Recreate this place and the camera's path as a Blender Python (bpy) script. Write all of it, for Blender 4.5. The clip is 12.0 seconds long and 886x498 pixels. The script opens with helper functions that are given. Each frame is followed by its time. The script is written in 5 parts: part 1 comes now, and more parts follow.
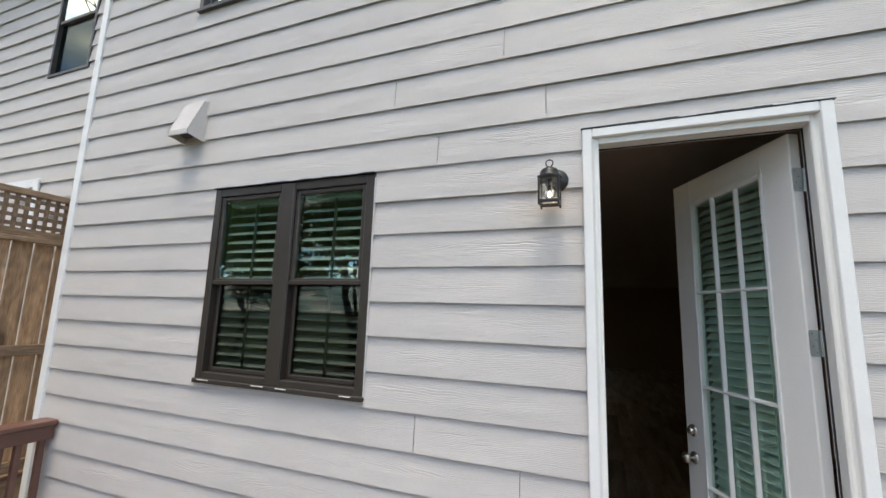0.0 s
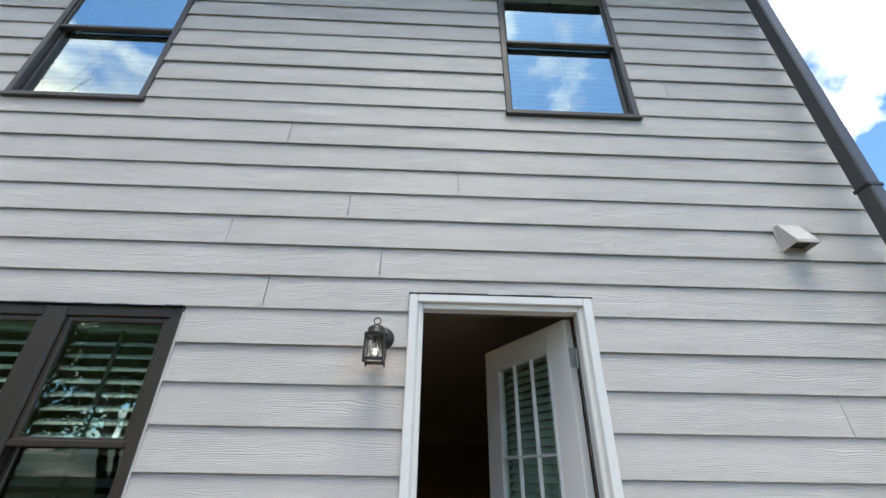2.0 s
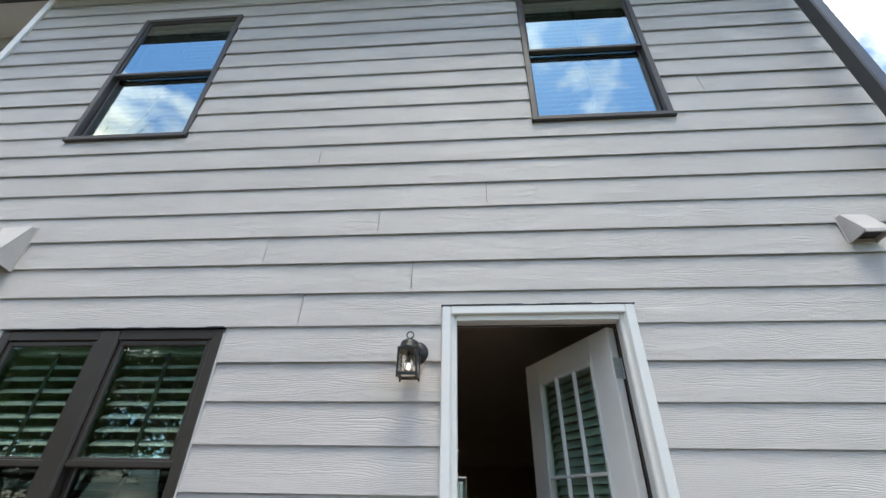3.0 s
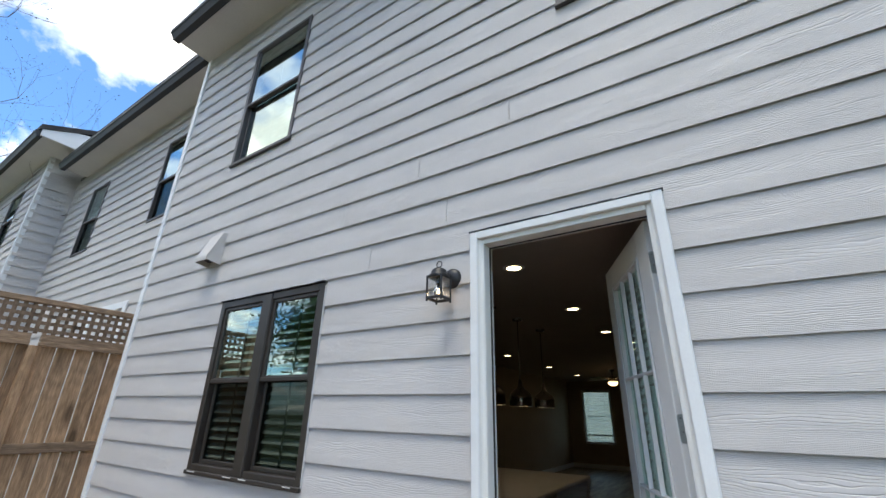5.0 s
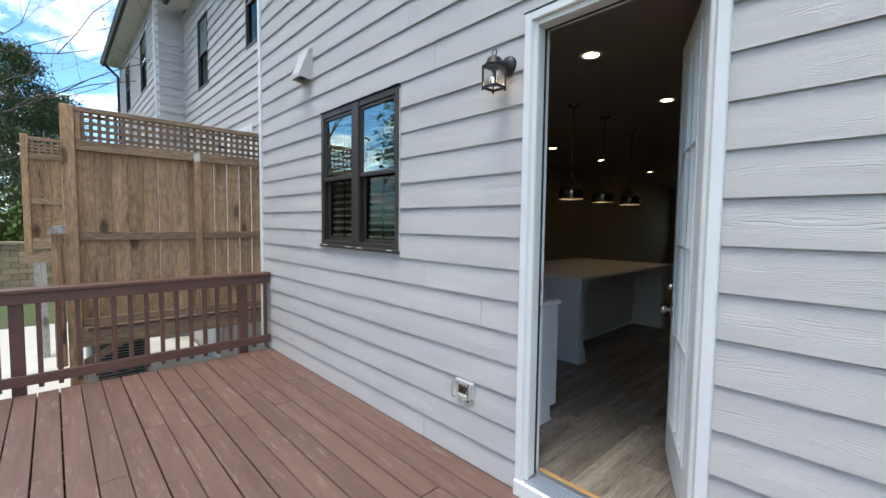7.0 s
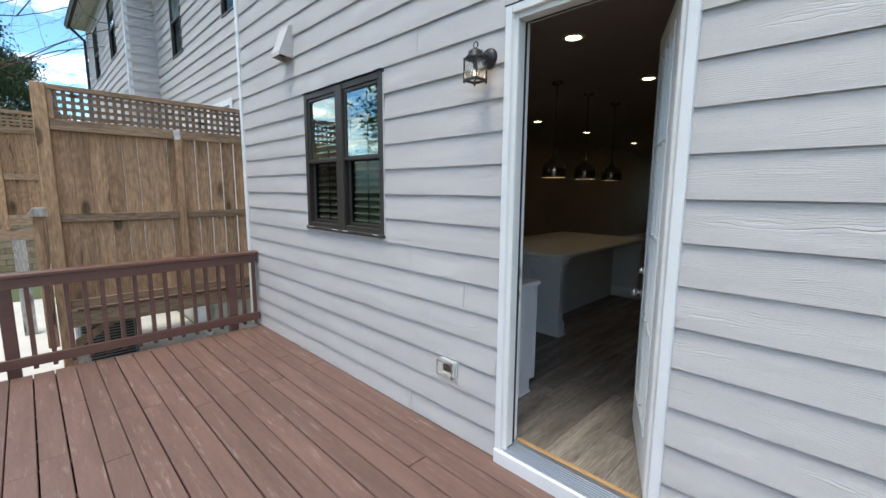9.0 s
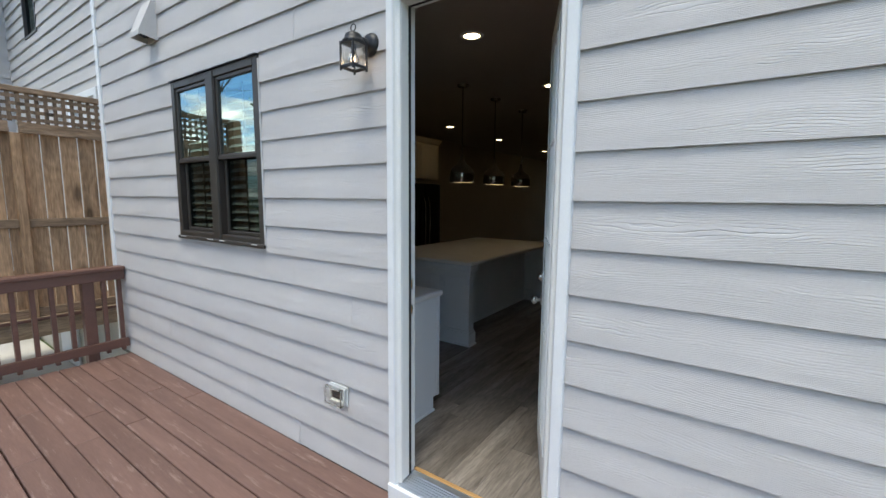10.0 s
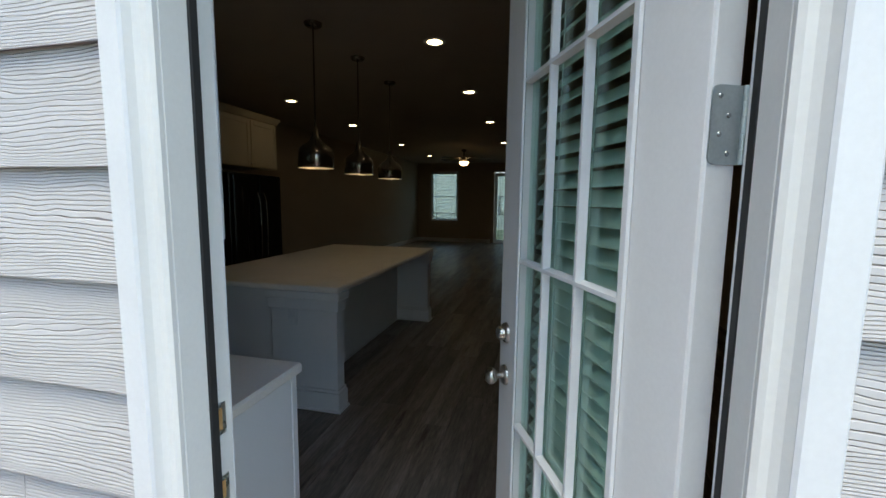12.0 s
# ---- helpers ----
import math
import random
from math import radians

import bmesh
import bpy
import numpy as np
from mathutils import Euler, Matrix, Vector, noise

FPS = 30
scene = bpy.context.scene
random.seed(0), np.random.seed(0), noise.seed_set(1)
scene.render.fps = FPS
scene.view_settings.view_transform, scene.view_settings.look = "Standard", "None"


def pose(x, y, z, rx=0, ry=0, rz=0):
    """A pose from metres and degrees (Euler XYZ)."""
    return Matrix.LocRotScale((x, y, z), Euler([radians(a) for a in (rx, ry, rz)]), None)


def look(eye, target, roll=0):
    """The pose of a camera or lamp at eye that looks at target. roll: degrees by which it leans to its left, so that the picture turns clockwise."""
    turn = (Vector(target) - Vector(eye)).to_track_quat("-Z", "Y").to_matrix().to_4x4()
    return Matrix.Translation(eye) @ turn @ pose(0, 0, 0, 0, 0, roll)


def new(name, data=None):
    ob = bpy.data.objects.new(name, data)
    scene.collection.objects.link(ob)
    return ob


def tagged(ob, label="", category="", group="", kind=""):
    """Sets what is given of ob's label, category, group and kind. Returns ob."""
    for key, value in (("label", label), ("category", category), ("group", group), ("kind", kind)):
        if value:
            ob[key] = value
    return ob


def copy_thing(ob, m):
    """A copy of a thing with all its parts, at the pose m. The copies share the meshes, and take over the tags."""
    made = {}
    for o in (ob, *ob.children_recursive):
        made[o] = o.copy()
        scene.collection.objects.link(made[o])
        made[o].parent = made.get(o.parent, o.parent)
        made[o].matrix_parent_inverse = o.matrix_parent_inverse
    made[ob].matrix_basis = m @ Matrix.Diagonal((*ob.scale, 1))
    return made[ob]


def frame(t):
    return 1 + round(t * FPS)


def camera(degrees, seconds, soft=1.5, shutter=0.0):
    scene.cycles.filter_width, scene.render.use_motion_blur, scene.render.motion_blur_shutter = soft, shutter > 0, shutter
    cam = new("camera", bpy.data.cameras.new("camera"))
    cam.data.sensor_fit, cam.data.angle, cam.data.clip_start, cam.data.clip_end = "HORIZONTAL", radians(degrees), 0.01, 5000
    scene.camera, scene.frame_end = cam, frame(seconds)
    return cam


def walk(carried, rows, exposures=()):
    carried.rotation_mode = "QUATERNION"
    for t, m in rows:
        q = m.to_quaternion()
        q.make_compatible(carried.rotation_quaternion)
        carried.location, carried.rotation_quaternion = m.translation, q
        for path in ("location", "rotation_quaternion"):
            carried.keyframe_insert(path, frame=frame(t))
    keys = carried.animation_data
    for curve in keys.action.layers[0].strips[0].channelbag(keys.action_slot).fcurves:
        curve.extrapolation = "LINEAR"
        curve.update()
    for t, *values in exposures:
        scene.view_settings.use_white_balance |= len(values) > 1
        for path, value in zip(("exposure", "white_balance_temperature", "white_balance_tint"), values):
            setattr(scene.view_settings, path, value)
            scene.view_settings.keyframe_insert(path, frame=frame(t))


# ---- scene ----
cam = camera(93.7, 12.0)
PATH = [
    (0, (-0.028, 0.178, 1.704), (-0.743, 2.02, 2.014), 1.8),
    (0.5, (0.005, 0.181, 1.725), (-0.328, 2.082, 2.248), 1.5),
    (1, (0.007, 0.174, 1.75), (-0.087, 2.041, 2.463), 1.3),
    (1.5, (0.005, 0.164, 1.756), (0.029, 1.967, 2.622), 1.0),
    (2, (0.003, 0.149, 1.753), (0.056, 1.899, 2.72), 0.9),
    (2.5, (0.011, 0.149, 1.744), (0.014, 1.867, 2.767), 0.9),
    (3, (0.043, 0.199, 1.734), (-0.088, 1.899, 2.779), 1.0),
    (4.8, (0.784, 0.298, 1.693), (-0.151, 1.875, 2.492), 1.2),
    (5, (0.879, 0.321, 1.675), (-0.14, 1.877, 2.409), 1.2),
    (5.5, (1.046, 0.356, 1.634), (-0.153, 1.864, 2.173), 1.2),
    (6, (1.143, 0.296, 1.575), (-0.191, 1.754, 1.886), 1.1),
    (6.5, (1.203, 0.254, 1.516), (-0.213, 1.664, 1.589), 0.8),
    (7, (1.229, 0.256, 1.473), (-0.225, 1.625, 1.353), 0.7),
    (9, (1.306, 0.208, 1.609), (-0.092, 1.611, 1.331), 0.4),
    (9.5, (1.319, 0.313, 1.595), (0.026, 1.817, 1.342), 0.4),
    (10, (1.298, 0.54, 1.587), (0.166, 2.172, 1.345), 0.5),
    (10.5, (1.151, 0.75, 1.557), (0.214, 2.502, 1.323), 0.6),
    (11, (0.909, 0.927, 1.569), (0.167, 2.77, 1.334), 0.7),
    (11.5, (0.706, 1.249, 1.545), (0.126, 3.149, 1.314), 0.8),
    (12, (0.506, 1.598, 1.538), (0.039, 3.529, 1.304), 0.7),
]
EXPOSURE = [(0, 1.81, 7750, 8), (1.5, 1.73, 7450, 7), (3, 1.68, 7300, 6), (5, 1.61, 6950, 6), (7, 1.73, 6900, 5), (9.5, 1.73, 6950, 5), (10.5, 1.68, 7000, 4), (11.5, 1.73, 7050, 3), (12, 2.02, 7050, 3)]
walk(cam, [(t, look(eye, target, roll)) for t, eye, target, roll in PATH], EXPOSURE)

# ---- sky, sun ----
world = bpy.data.worlds.new("sky")
scene.world = world
world.use_nodes = True
wn, wl = world.node_tree.nodes, world.node_tree.links
wn.clear()
w_out = wn.new("ShaderNodeOutputWorld")
w_bg = wn.new("ShaderNodeBackground")
w_sky = wn.new("ShaderNodeTexSky")
w_sky.sky_type, w_sky.sun_disc = "NISHITA", False
w_sky.sun_elevation, w_sky.sun_rotation = radians(74), radians(169.5)
w_sky.air_density, w_sky.dust_density, w_sky.ozone_density = 1.0, 0.6, 2.0
w_co = wn.new("ShaderNodeTexCoord")
w_sep = wn.new("ShaderNodeSeparateXYZ")
w_add = wn.new("ShaderNodeMath")
w_add.operation, w_add.inputs[1].default_value = "ADD", 0.25
w_div = wn.new("ShaderNodeVectorMath")
w_div.operation = "DIVIDE"
w_comb = wn.new("ShaderNodeCombineXYZ")
w_noise = wn.new("ShaderNodeTexNoise")
w_noise.inputs["Scale"].default_value, w_noise.inputs["Detail"].default_value = 2.7, 12.0
w_noise.inputs["Roughness"].default_value, w_noise.inputs["Distortion"].default_value = 0.55, 0.25
w_ramp = wn.new("ShaderNodeValToRGB")
w_ramp.color_ramp.elements[0].position, w_ramp.color_ramp.elements[1].position = 0.465, 0.63
w_mix = wn.new("ShaderNodeMix")
w_mix.data_type = "RGBA"
w_puff = wn.new("ShaderNodeTexNoise")
w_puff.inputs["Scale"].default_value, w_puff.inputs["Detail"].default_value = 5.5, 8.0
w_white = wn.new("ShaderNodeMix")
w_white.data_type = "RGBA"
w_white.inputs["A"].default_value, w_white.inputs["B"].default_value = (4.4, 4.4, 4.45, 1), (10.6, 10.3, 9.8, 1)
w_lump = wn.new("ShaderNodeMapRange")
w_lump.inputs["From Min"].default_value, w_lump.inputs["From Max"].default_value = 0.38, 0.66
w_tint = wn.new("ShaderNodeMix")
w_tint.data_type, w_tint.blend_type = "RGBA", "MULTIPLY"
w_tint.inputs["Factor"].default_value = 1.0
w_tint.inputs["B"].default_value = (0.42, 0.62, 0.82, 1)
wl.new(w_co.outputs["Generated"], w_sep.inputs[0])
wl.new(w_sep.outputs["Z"], w_add.inputs[0])
for axis in "XYZ":
    wl.new(w_add.outputs[0], w_comb.inputs[axis])
wl.new(w_co.outputs["Generated"], w_div.inputs[0])
wl.new(w_comb.outputs[0], w_div.inputs[1])
w_shift = wn.new("ShaderNodeVectorMath")
w_shift.operation, w_shift.inputs[1].default_value = "ADD", (-10.28, 6.85, 16.9)
wl.new(w_div.outputs[0], w_shift.inputs[0])
wl.new(w_shift.outputs[0], w_noise.inputs["Vector"])
wl.new(w_noise.outputs["Fac"], w_ramp.inputs[0])
wl.new(w_shift.outputs[0], w_puff.inputs["Vector"])
wl.new(w_puff.outputs["Fac"], w_lump.inputs["Value"])
wl.new(w_lump.outputs[0], w_white.inputs["Factor"])
wl.new(w_white.outputs["Result"], w_mix.inputs["B"])
wl.new(w_sky.outputs[0], w_tint.inputs["A"])
wl.new(w_tint.outputs["Result"], w_mix.inputs["A"])
wl.new(w_ramp.outputs["Color"], w_mix.inputs["Factor"])
wl.new(w_mix.outputs["Result"], w_bg.inputs["Color"])
w_bg.inputs["Strength"].default_value = 0.13
wl.new(w_bg.outputs[0], w_out.inputs[0])

sun = new("sun", bpy.data.lights.new("sun", "SUN"))
sun.data.energy, sun.data.angle, sun.data.color = 0.95, radians(26), (1.0, 0.93, 0.82)
sun.matrix_world = look((0.5, -2.7, 9.5), (0, 0, 0))


# ---- mesh helpers ----
class Shape:
    """Vertices and faces of one mesh."""

    def __init__(self):
        self.v, self.f, self.s = [], [], []

    def face(self, pts, smooth=False):
        n = len(self.v)
        self.v += [tuple(p) for p in pts]
        self.f.append(tuple(range(n, n + len(pts))))
        self.s.append(smooth)
        return self

    def solid(self, verts, faces, smooth=False):
        n = len(self.v)
        self.v += [tuple(p) for p in verts]
        self.f += [tuple(n + i for i in f) for f in faces]
        self.s += [smooth] * len(faces)
        return self

    def box(self, x0, x1, y0, y1, z0, z1, b=0.0):
        if x1 < x0:
            x0, x1 = x1, x0
        if y1 < y0:
            y0, y1 = y1, y0
        if z1 < z0:
            z0, z1 = z1, z0
        b = min(b, 0.45 * (x1 - x0), 0.45 * (y1 - y0), 0.45 * (z1 - z0))
        if b <= 0:
            vs = [(x, y, z) for x in (x0, x1) for y in (y0, y1) for z in (z0, z1)]
            return self.solid(vs, [(0, 1, 3, 2), (4, 6, 7, 5), (0, 4, 5, 1), (2, 3, 7, 6), (0, 2, 6, 4), (1, 5, 7, 3)])
        lo, hi = (x0, y0, z0), (x1, y1, z1)
        vs, idx = [], {}
        for c in range(8):
            sgn = [(c >> a) & 1 for a in range(3)]
            for a in range(3):
                p = [hi[i] if sgn[i] else lo[i] for i in range(3)]
                for i in range(3):
                    if i != a:
                        p[i] += -b if sgn[i] else b
                idx[c, a] = len(vs)
                vs.append(tuple(p))
        fs = []
        for a in range(3):
            u, w = (a + 1) % 3, (a + 2) % 3
            for side in (0, 1):
                cs = [(side << a) | (i << u) | (j << w) for i, j in ((0, 0), (1, 0), (1, 1), (0, 1))]
                fs.append(tuple(idx[c, a] for c in (cs if side else cs[::-1])))
            for i in (0, 1):
                for j in (0, 1):
                    c0 = (i << u) | (j << w)
                    c1 = c0 | (1 << a)
                    f = (idx[c0, u], idx[c1, u], idx[c1, w], idx[c0, w])
                    fs.append(f if i != j else f[::-1])
        for c in range(8):
            f = tuple(idx[c, a] for a in range(3))
            fs.append(f if bin(c).count("1") % 2 else f[::-1])
        return self.solid(vs, fs)

    def lathe(self, prof, centre=(0, 0, 0), n=20, axis="z", smooth=True, caps=True):
        cx, cy, cz = centre
        vs, fs = [], []
        for r, h in prof:
            for i in range(n):
                a = 2 * math.pi * i / n
                u, w = r * math.cos(a), r * math.sin(a)
                vs.append({"z": (cx + u, cy + w, cz + h), "y": (cx + w, cy + h, cz + u), "x": (cx + h, cy + u, cz + w)}[axis])
        for k in range(len(prof) - 1):
            for i in range(n):
                j = (i + 1) % n
                fs.append((k * n + i, k * n + j, (k + 1) * n + j, (k + 1) * n + i))
        self.solid(vs, fs, smooth)
        if caps and prof[0][0] > 1e-4:
            self.face(vs[:n][::-1])
        if caps and prof[-1][0] > 1e-4:
            self.face(vs[-n:])
        return self

    def cyl(self, p, q, r, r2=None, n=10, smooth=True, caps=True):
        p, q = Vector(p), Vector(q)
        d = (q - p).normalized()
        u = d.orthogonal().normalized()
        w = d.cross(u)
        r2 = r if r2 is None else r2
        vs = [c + (u * math.cos(2 * math.pi * i / n) + w * math.sin(2 * math.pi * i / n)) * rr for c, rr in ((p, r), (q, r2)) for i in range(n)]
        self.solid(vs, [(i, (i + 1) % n, n + (i + 1) % n, n + i) for i in range(n)], smooth)
        if caps:
            self.face(vs[:n][::-1]).face(vs[n:])
        return self

    def tube(self, pts, r, n=8):
        for a, b in zip(pts, pts[1:]):
            self.cyl(a, b, r, n=n)
        return self

    def prism(self, poly, axis, a, b):
        """A polygon of two coordinates, drawn out along an axis from a to b."""
        put = {"x": lambda u, w, t: (t, u, w), "y": lambda u, w, t: (u, t, w), "z": lambda u, w, t: (u, w, t)}[axis]
        n = len(poly)
        area = sum(poly[i][0] * poly[(i + 1) % n][1] - poly[(i + 1) % n][0] * poly[i][1] for i in range(n))
        flip = (area < 0) ^ (axis == "y") ^ (b < a)
        vs = [put(u, w, t) for t in (a, b) for u, w in poly]
        fs = [tuple(range(n))[::-1], tuple(range(n, 2 * n))] + [(i, (i + 1) % n, n + (i + 1) % n, n + i) for i in range(n)]
        return self.solid(vs, [f[::-1] for f in fs] if flip else fs)

    def mesh(self, name, material):
        me = bpy.data.meshes.new(name)
        me.from_pydata(self.v, [], self.f)
        me.polygons.foreach_set("use_smooth", self.s)
        me.materials.append(material)
        me.update()
        return me


def part(name, shape, material, parent=None, label="", at=None):
    """Links a shape as one mesh object under a thing or a part."""
    data = shape if isinstance(shape, bpy.types.Mesh) else shape.mesh(name, material)
    ob = new(name, data)
    if parent is not None:
        ob.parent = parent
    if at is not None:
        ob.matrix_basis = at
    if label:
        tagged(ob, label)
    return ob


def thing(name, m, label, category, group="", kind=""):
    ob = new(name)
    ob.empty_display_size = 0.1
    ob.matrix_basis = m
    return tagged(ob, label, category, group, kind)


# ---- materials ----
def node(nt, kind, **inputs):
    n = nt.nodes.new(kind)
    for key, value in inputs.items():
        n.inputs[key.replace("_", " ")].default_value = value
    return n


def surface(name, c1, c2=None, rough=0.6, metal=0.0, stretch=(1, 1, 1), scale=6.0, fine=60.0, bump=0.15, depth=0.002,
            vary=0.06, blotch=None, spec=0.5, coat=0.0):
    """Two-scale procedural surface: a slow mottle between two colours, a fine grain, a bump and a small shift from piece to piece."""
    c2 = c2 or tuple(c * 0.82 for c in c1)
    m = bpy.data.materials.new(name)
    m.use_nodes = True
    nt = m.node_tree
    L = nt.links.new
    bs = nt.nodes["Principled BSDF"]
    co = nt.nodes.new("ShaderNodeTexCoord")
    info = nt.nodes.new("ShaderNodeObjectInfo")
    shift = nt.nodes.new("ShaderNodeVectorMath")
    shift.operation = "MULTIPLY_ADD"
    shift.inputs[1].default_value = stretch
    off = nt.nodes.new("ShaderNodeVectorMath")
    off.operation = "SCALE"
    off.inputs[0].default_value = (37.0, 19.0, 53.0)
    L(info.outputs["Random"], off.inputs["Scale"])
    L(co.outputs["Object"], shift.inputs[0])
    L(off.outputs[0], shift.inputs[2])
    big = node(nt, "ShaderNodeTexNoise", Scale=scale, Detail=5.0, Roughness=0.6)
    small = node(nt, "ShaderNodeTexNoise", Scale=fine, Detail=4.0, Roughness=0.6)
    for t in (big, small):
        L(shift.outputs[0], t.inputs["Vector"])
    sharp = node(nt, "ShaderNodeMapRange", From_Min=0.3, From_Max=0.7)
    L(big.outputs["Fac"], sharp.inputs["Value"])
    mix = nt.nodes.new("ShaderNodeMix")
    mix.data_type = "RGBA"
    mix.inputs["A"].default_value, mix.inputs["B"].default_value = (*c1, 1), (*c2, 1)
    L(sharp.outputs[0], mix.inputs["Factor"])
    colour = mix.outputs["Result"]
    if blotch:
        spot = node(nt, "ShaderNodeTexNoise", Scale=blotch[1], Detail=6.0, Roughness=0.7)
        L(shift.outputs[0], spot.inputs["Vector"])
        edge = node(nt, "ShaderNodeMapRange", From_Min=blotch[2], From_Max=blotch[2] + 0.12)
        L(spot.outputs["Fac"], edge.inputs["Value"])
        over = nt.nodes.new("ShaderNodeMix")
        over.data_type = "RGBA"
        over.inputs["B"].default_value = (*blotch[0], 1)
        L(edge.outputs[0], over.inputs["Factor"])
        L(colour, over.inputs["A"])
        colour = over.outputs["Result"]
    hsv = nt.nodes.new("ShaderNodeHueSaturation")
    grain = node(nt, "ShaderNodeMapRange", From_Min=0.3, From_Max=0.7, To_Min=1 - vary, To_Max=1 + vary)
    L(small.outputs["Fac"], grain.inputs["Value"])
    each = node(nt, "ShaderNodeMapRange", To_Min=1 - vary, To_Max=1 + vary)
    L(info.outputs["Random"], each.inputs["Value"])
    val = nt.nodes.new("ShaderNodeMath")
    val.operation = "MULTIPLY"
    L(grain.outputs[0], val.inputs[0])
    L(each.outputs[0], val.inputs[1])
    L(val.outputs[0], hsv.inputs["Value"])
    L(colour, hsv.inputs["Color"])
    L(hsv.outputs[0], bs.inputs["Base Color"])
    rr = node(nt, "ShaderNodeMapRange", To_Min=max(0.02, rough - 0.1), To_Max=min(1, rough + 0.1))
    L(big.outputs["Fac"], rr.inputs["Value"])
    L(rr.outputs[0], bs.inputs["Roughness"])
    bs.inputs["Metallic"].default_value = metal
    bs.inputs["Specular IOR Level"].default_value = spec
    bs.inputs["Coat Weight"].default_value = coat
    if bump:
        bp = node(nt, "ShaderNodeBump", Strength=bump, Distance=depth)
        L(small.outputs["Fac"], bp.inputs["Height"])
        L(bp.outputs[0], bs.inputs["Normal"])
    return m


def siding_material(name, c1, c2, relief=1.0):
    """Painted fibre-cement board with an embossed cedar grain."""
    m = surface(name, c1, c2, rough=0.55, scale=1.3, fine=90, bump=0, vary=0.02, spec=0.35)
    nt = m.node_tree
    L = nt.links.new
    bs = nt.nodes["Principled BSDF"]
    co = nt.nodes.new("ShaderNodeTexCoord")
    info = nt.nodes.new("ShaderNodeObjectInfo")
    off = nt.nodes.new("ShaderNodeVectorMath")
    off.operation = "SCALE"
    off.inputs[0].default_value = (31.0, 0.0, 17.0)
    L(info.outputs["Random"], off.inputs["Scale"])
    add = nt.nodes.new("ShaderNodeVectorMath")
    L(co.outputs["Object"], add.inputs[0])
    L(off.outputs[0], add.inputs[1])
    flat = nt.nodes.new("ShaderNodeVectorMath")
    flat.operation, flat.inputs[1].default_value = "MULTIPLY", (1.35, 0.0, 5.0)
    L(add.outputs[0], flat.inputs[0])
    warp = node(nt, "ShaderNodeTexNoise", Scale=1.1, Detail=4.0, Roughness=0.5)
    L(flat.outputs[0], warp.inputs["Vector"])
    sep = nt.nodes.new("ShaderNodeSeparateXYZ")
    L(add.outputs[0], sep.inputs[0])
    course = nt.nodes.new("ShaderNodeSeparateXYZ")
    L(co.outputs["Object"], course.inputs[0])
    turn = nt.nodes.new("ShaderNodeMath")
    turn.operation, turn.inputs[1].default_value, turn.inputs[2].default_value = "MULTIPLY_ADD", 2 * math.pi / 0.1773, -2 * math.pi * 2.645 / 0.1773
    L(course.outputs["Z"], turn.inputs[0])
    wave = nt.nodes.new("ShaderNodeMath")
    wave.operation = "SINE"
    L(turn.outputs[0], wave.inputs[0])
    dense = nt.nodes.new("ShaderNodeMath")
    dense.operation, dense.inputs[1].default_value = "MULTIPLY", 1.5
    L(wave.outputs[0], dense.inputs[0])
    zz = nt.nodes.new("ShaderNodeMath")
    zz.operation, zz.inputs[1].default_value = "MULTIPLY_ADD", 160.0
    L(sep.outputs["Z"], zz.inputs[0])
    L(dense.outputs[0], zz.inputs[2])
    ph = nt.nodes.new("ShaderNodeMath")
    ph.operation, ph.inputs[1].default_value = "MULTIPLY_ADD", 15.0
    L(warp.outputs["Fac"], ph.inputs[0])
    L(zz.outputs[0], ph.inputs[2])
    fr = nt.nodes.new("ShaderNodeMath")
    fr.operation = "FRACT"
    L(ph.outputs[0], fr.inputs[0])
    ridge = nt.nodes.new("ShaderNodeValToRGB")
    r = ridge.color_ramp
    r.elements[0].position, r.elements[0].color = 0.0, (0, 0, 0, 1)
    r.elements[1].position, r.elements[1].color = 0.16, (1, 1, 1, 1)
    e = r.elements.new(0.84)
    e.color = (0.9, 0.9, 0.9, 1)
    e = r.elements.new(1.0)
    e.color = (0, 0, 0, 1)
    L(fr.outputs[0], ridge.inputs[0])
    fade = node(nt, "ShaderNodeTexNoise", Scale=2.6, Detail=2.0)
    L(flat.outputs[0], fade.inputs["Vector"])
    fr2 = node(nt, "ShaderNodeMapRange", From_Min=0.36, From_Max=0.58, To_Min=0.4)
    L(fade.outputs["Fac"], fr2.inputs["Value"])
    hh = nt.nodes.new("ShaderNodeMath")
    hh.operation = "MULTIPLY"
    L(ridge.outputs["Color"], hh.inputs[0])
    L(fr2.outputs[0], hh.inputs[1])
    bp = node(nt, "ShaderNodeBump", Strength=0.9 * relief, Distance=0.0036)
    L(hh.outputs[0], bp.inputs["Height"])
    L(bp.outputs[0], bs.inputs["Normal"])
    return m


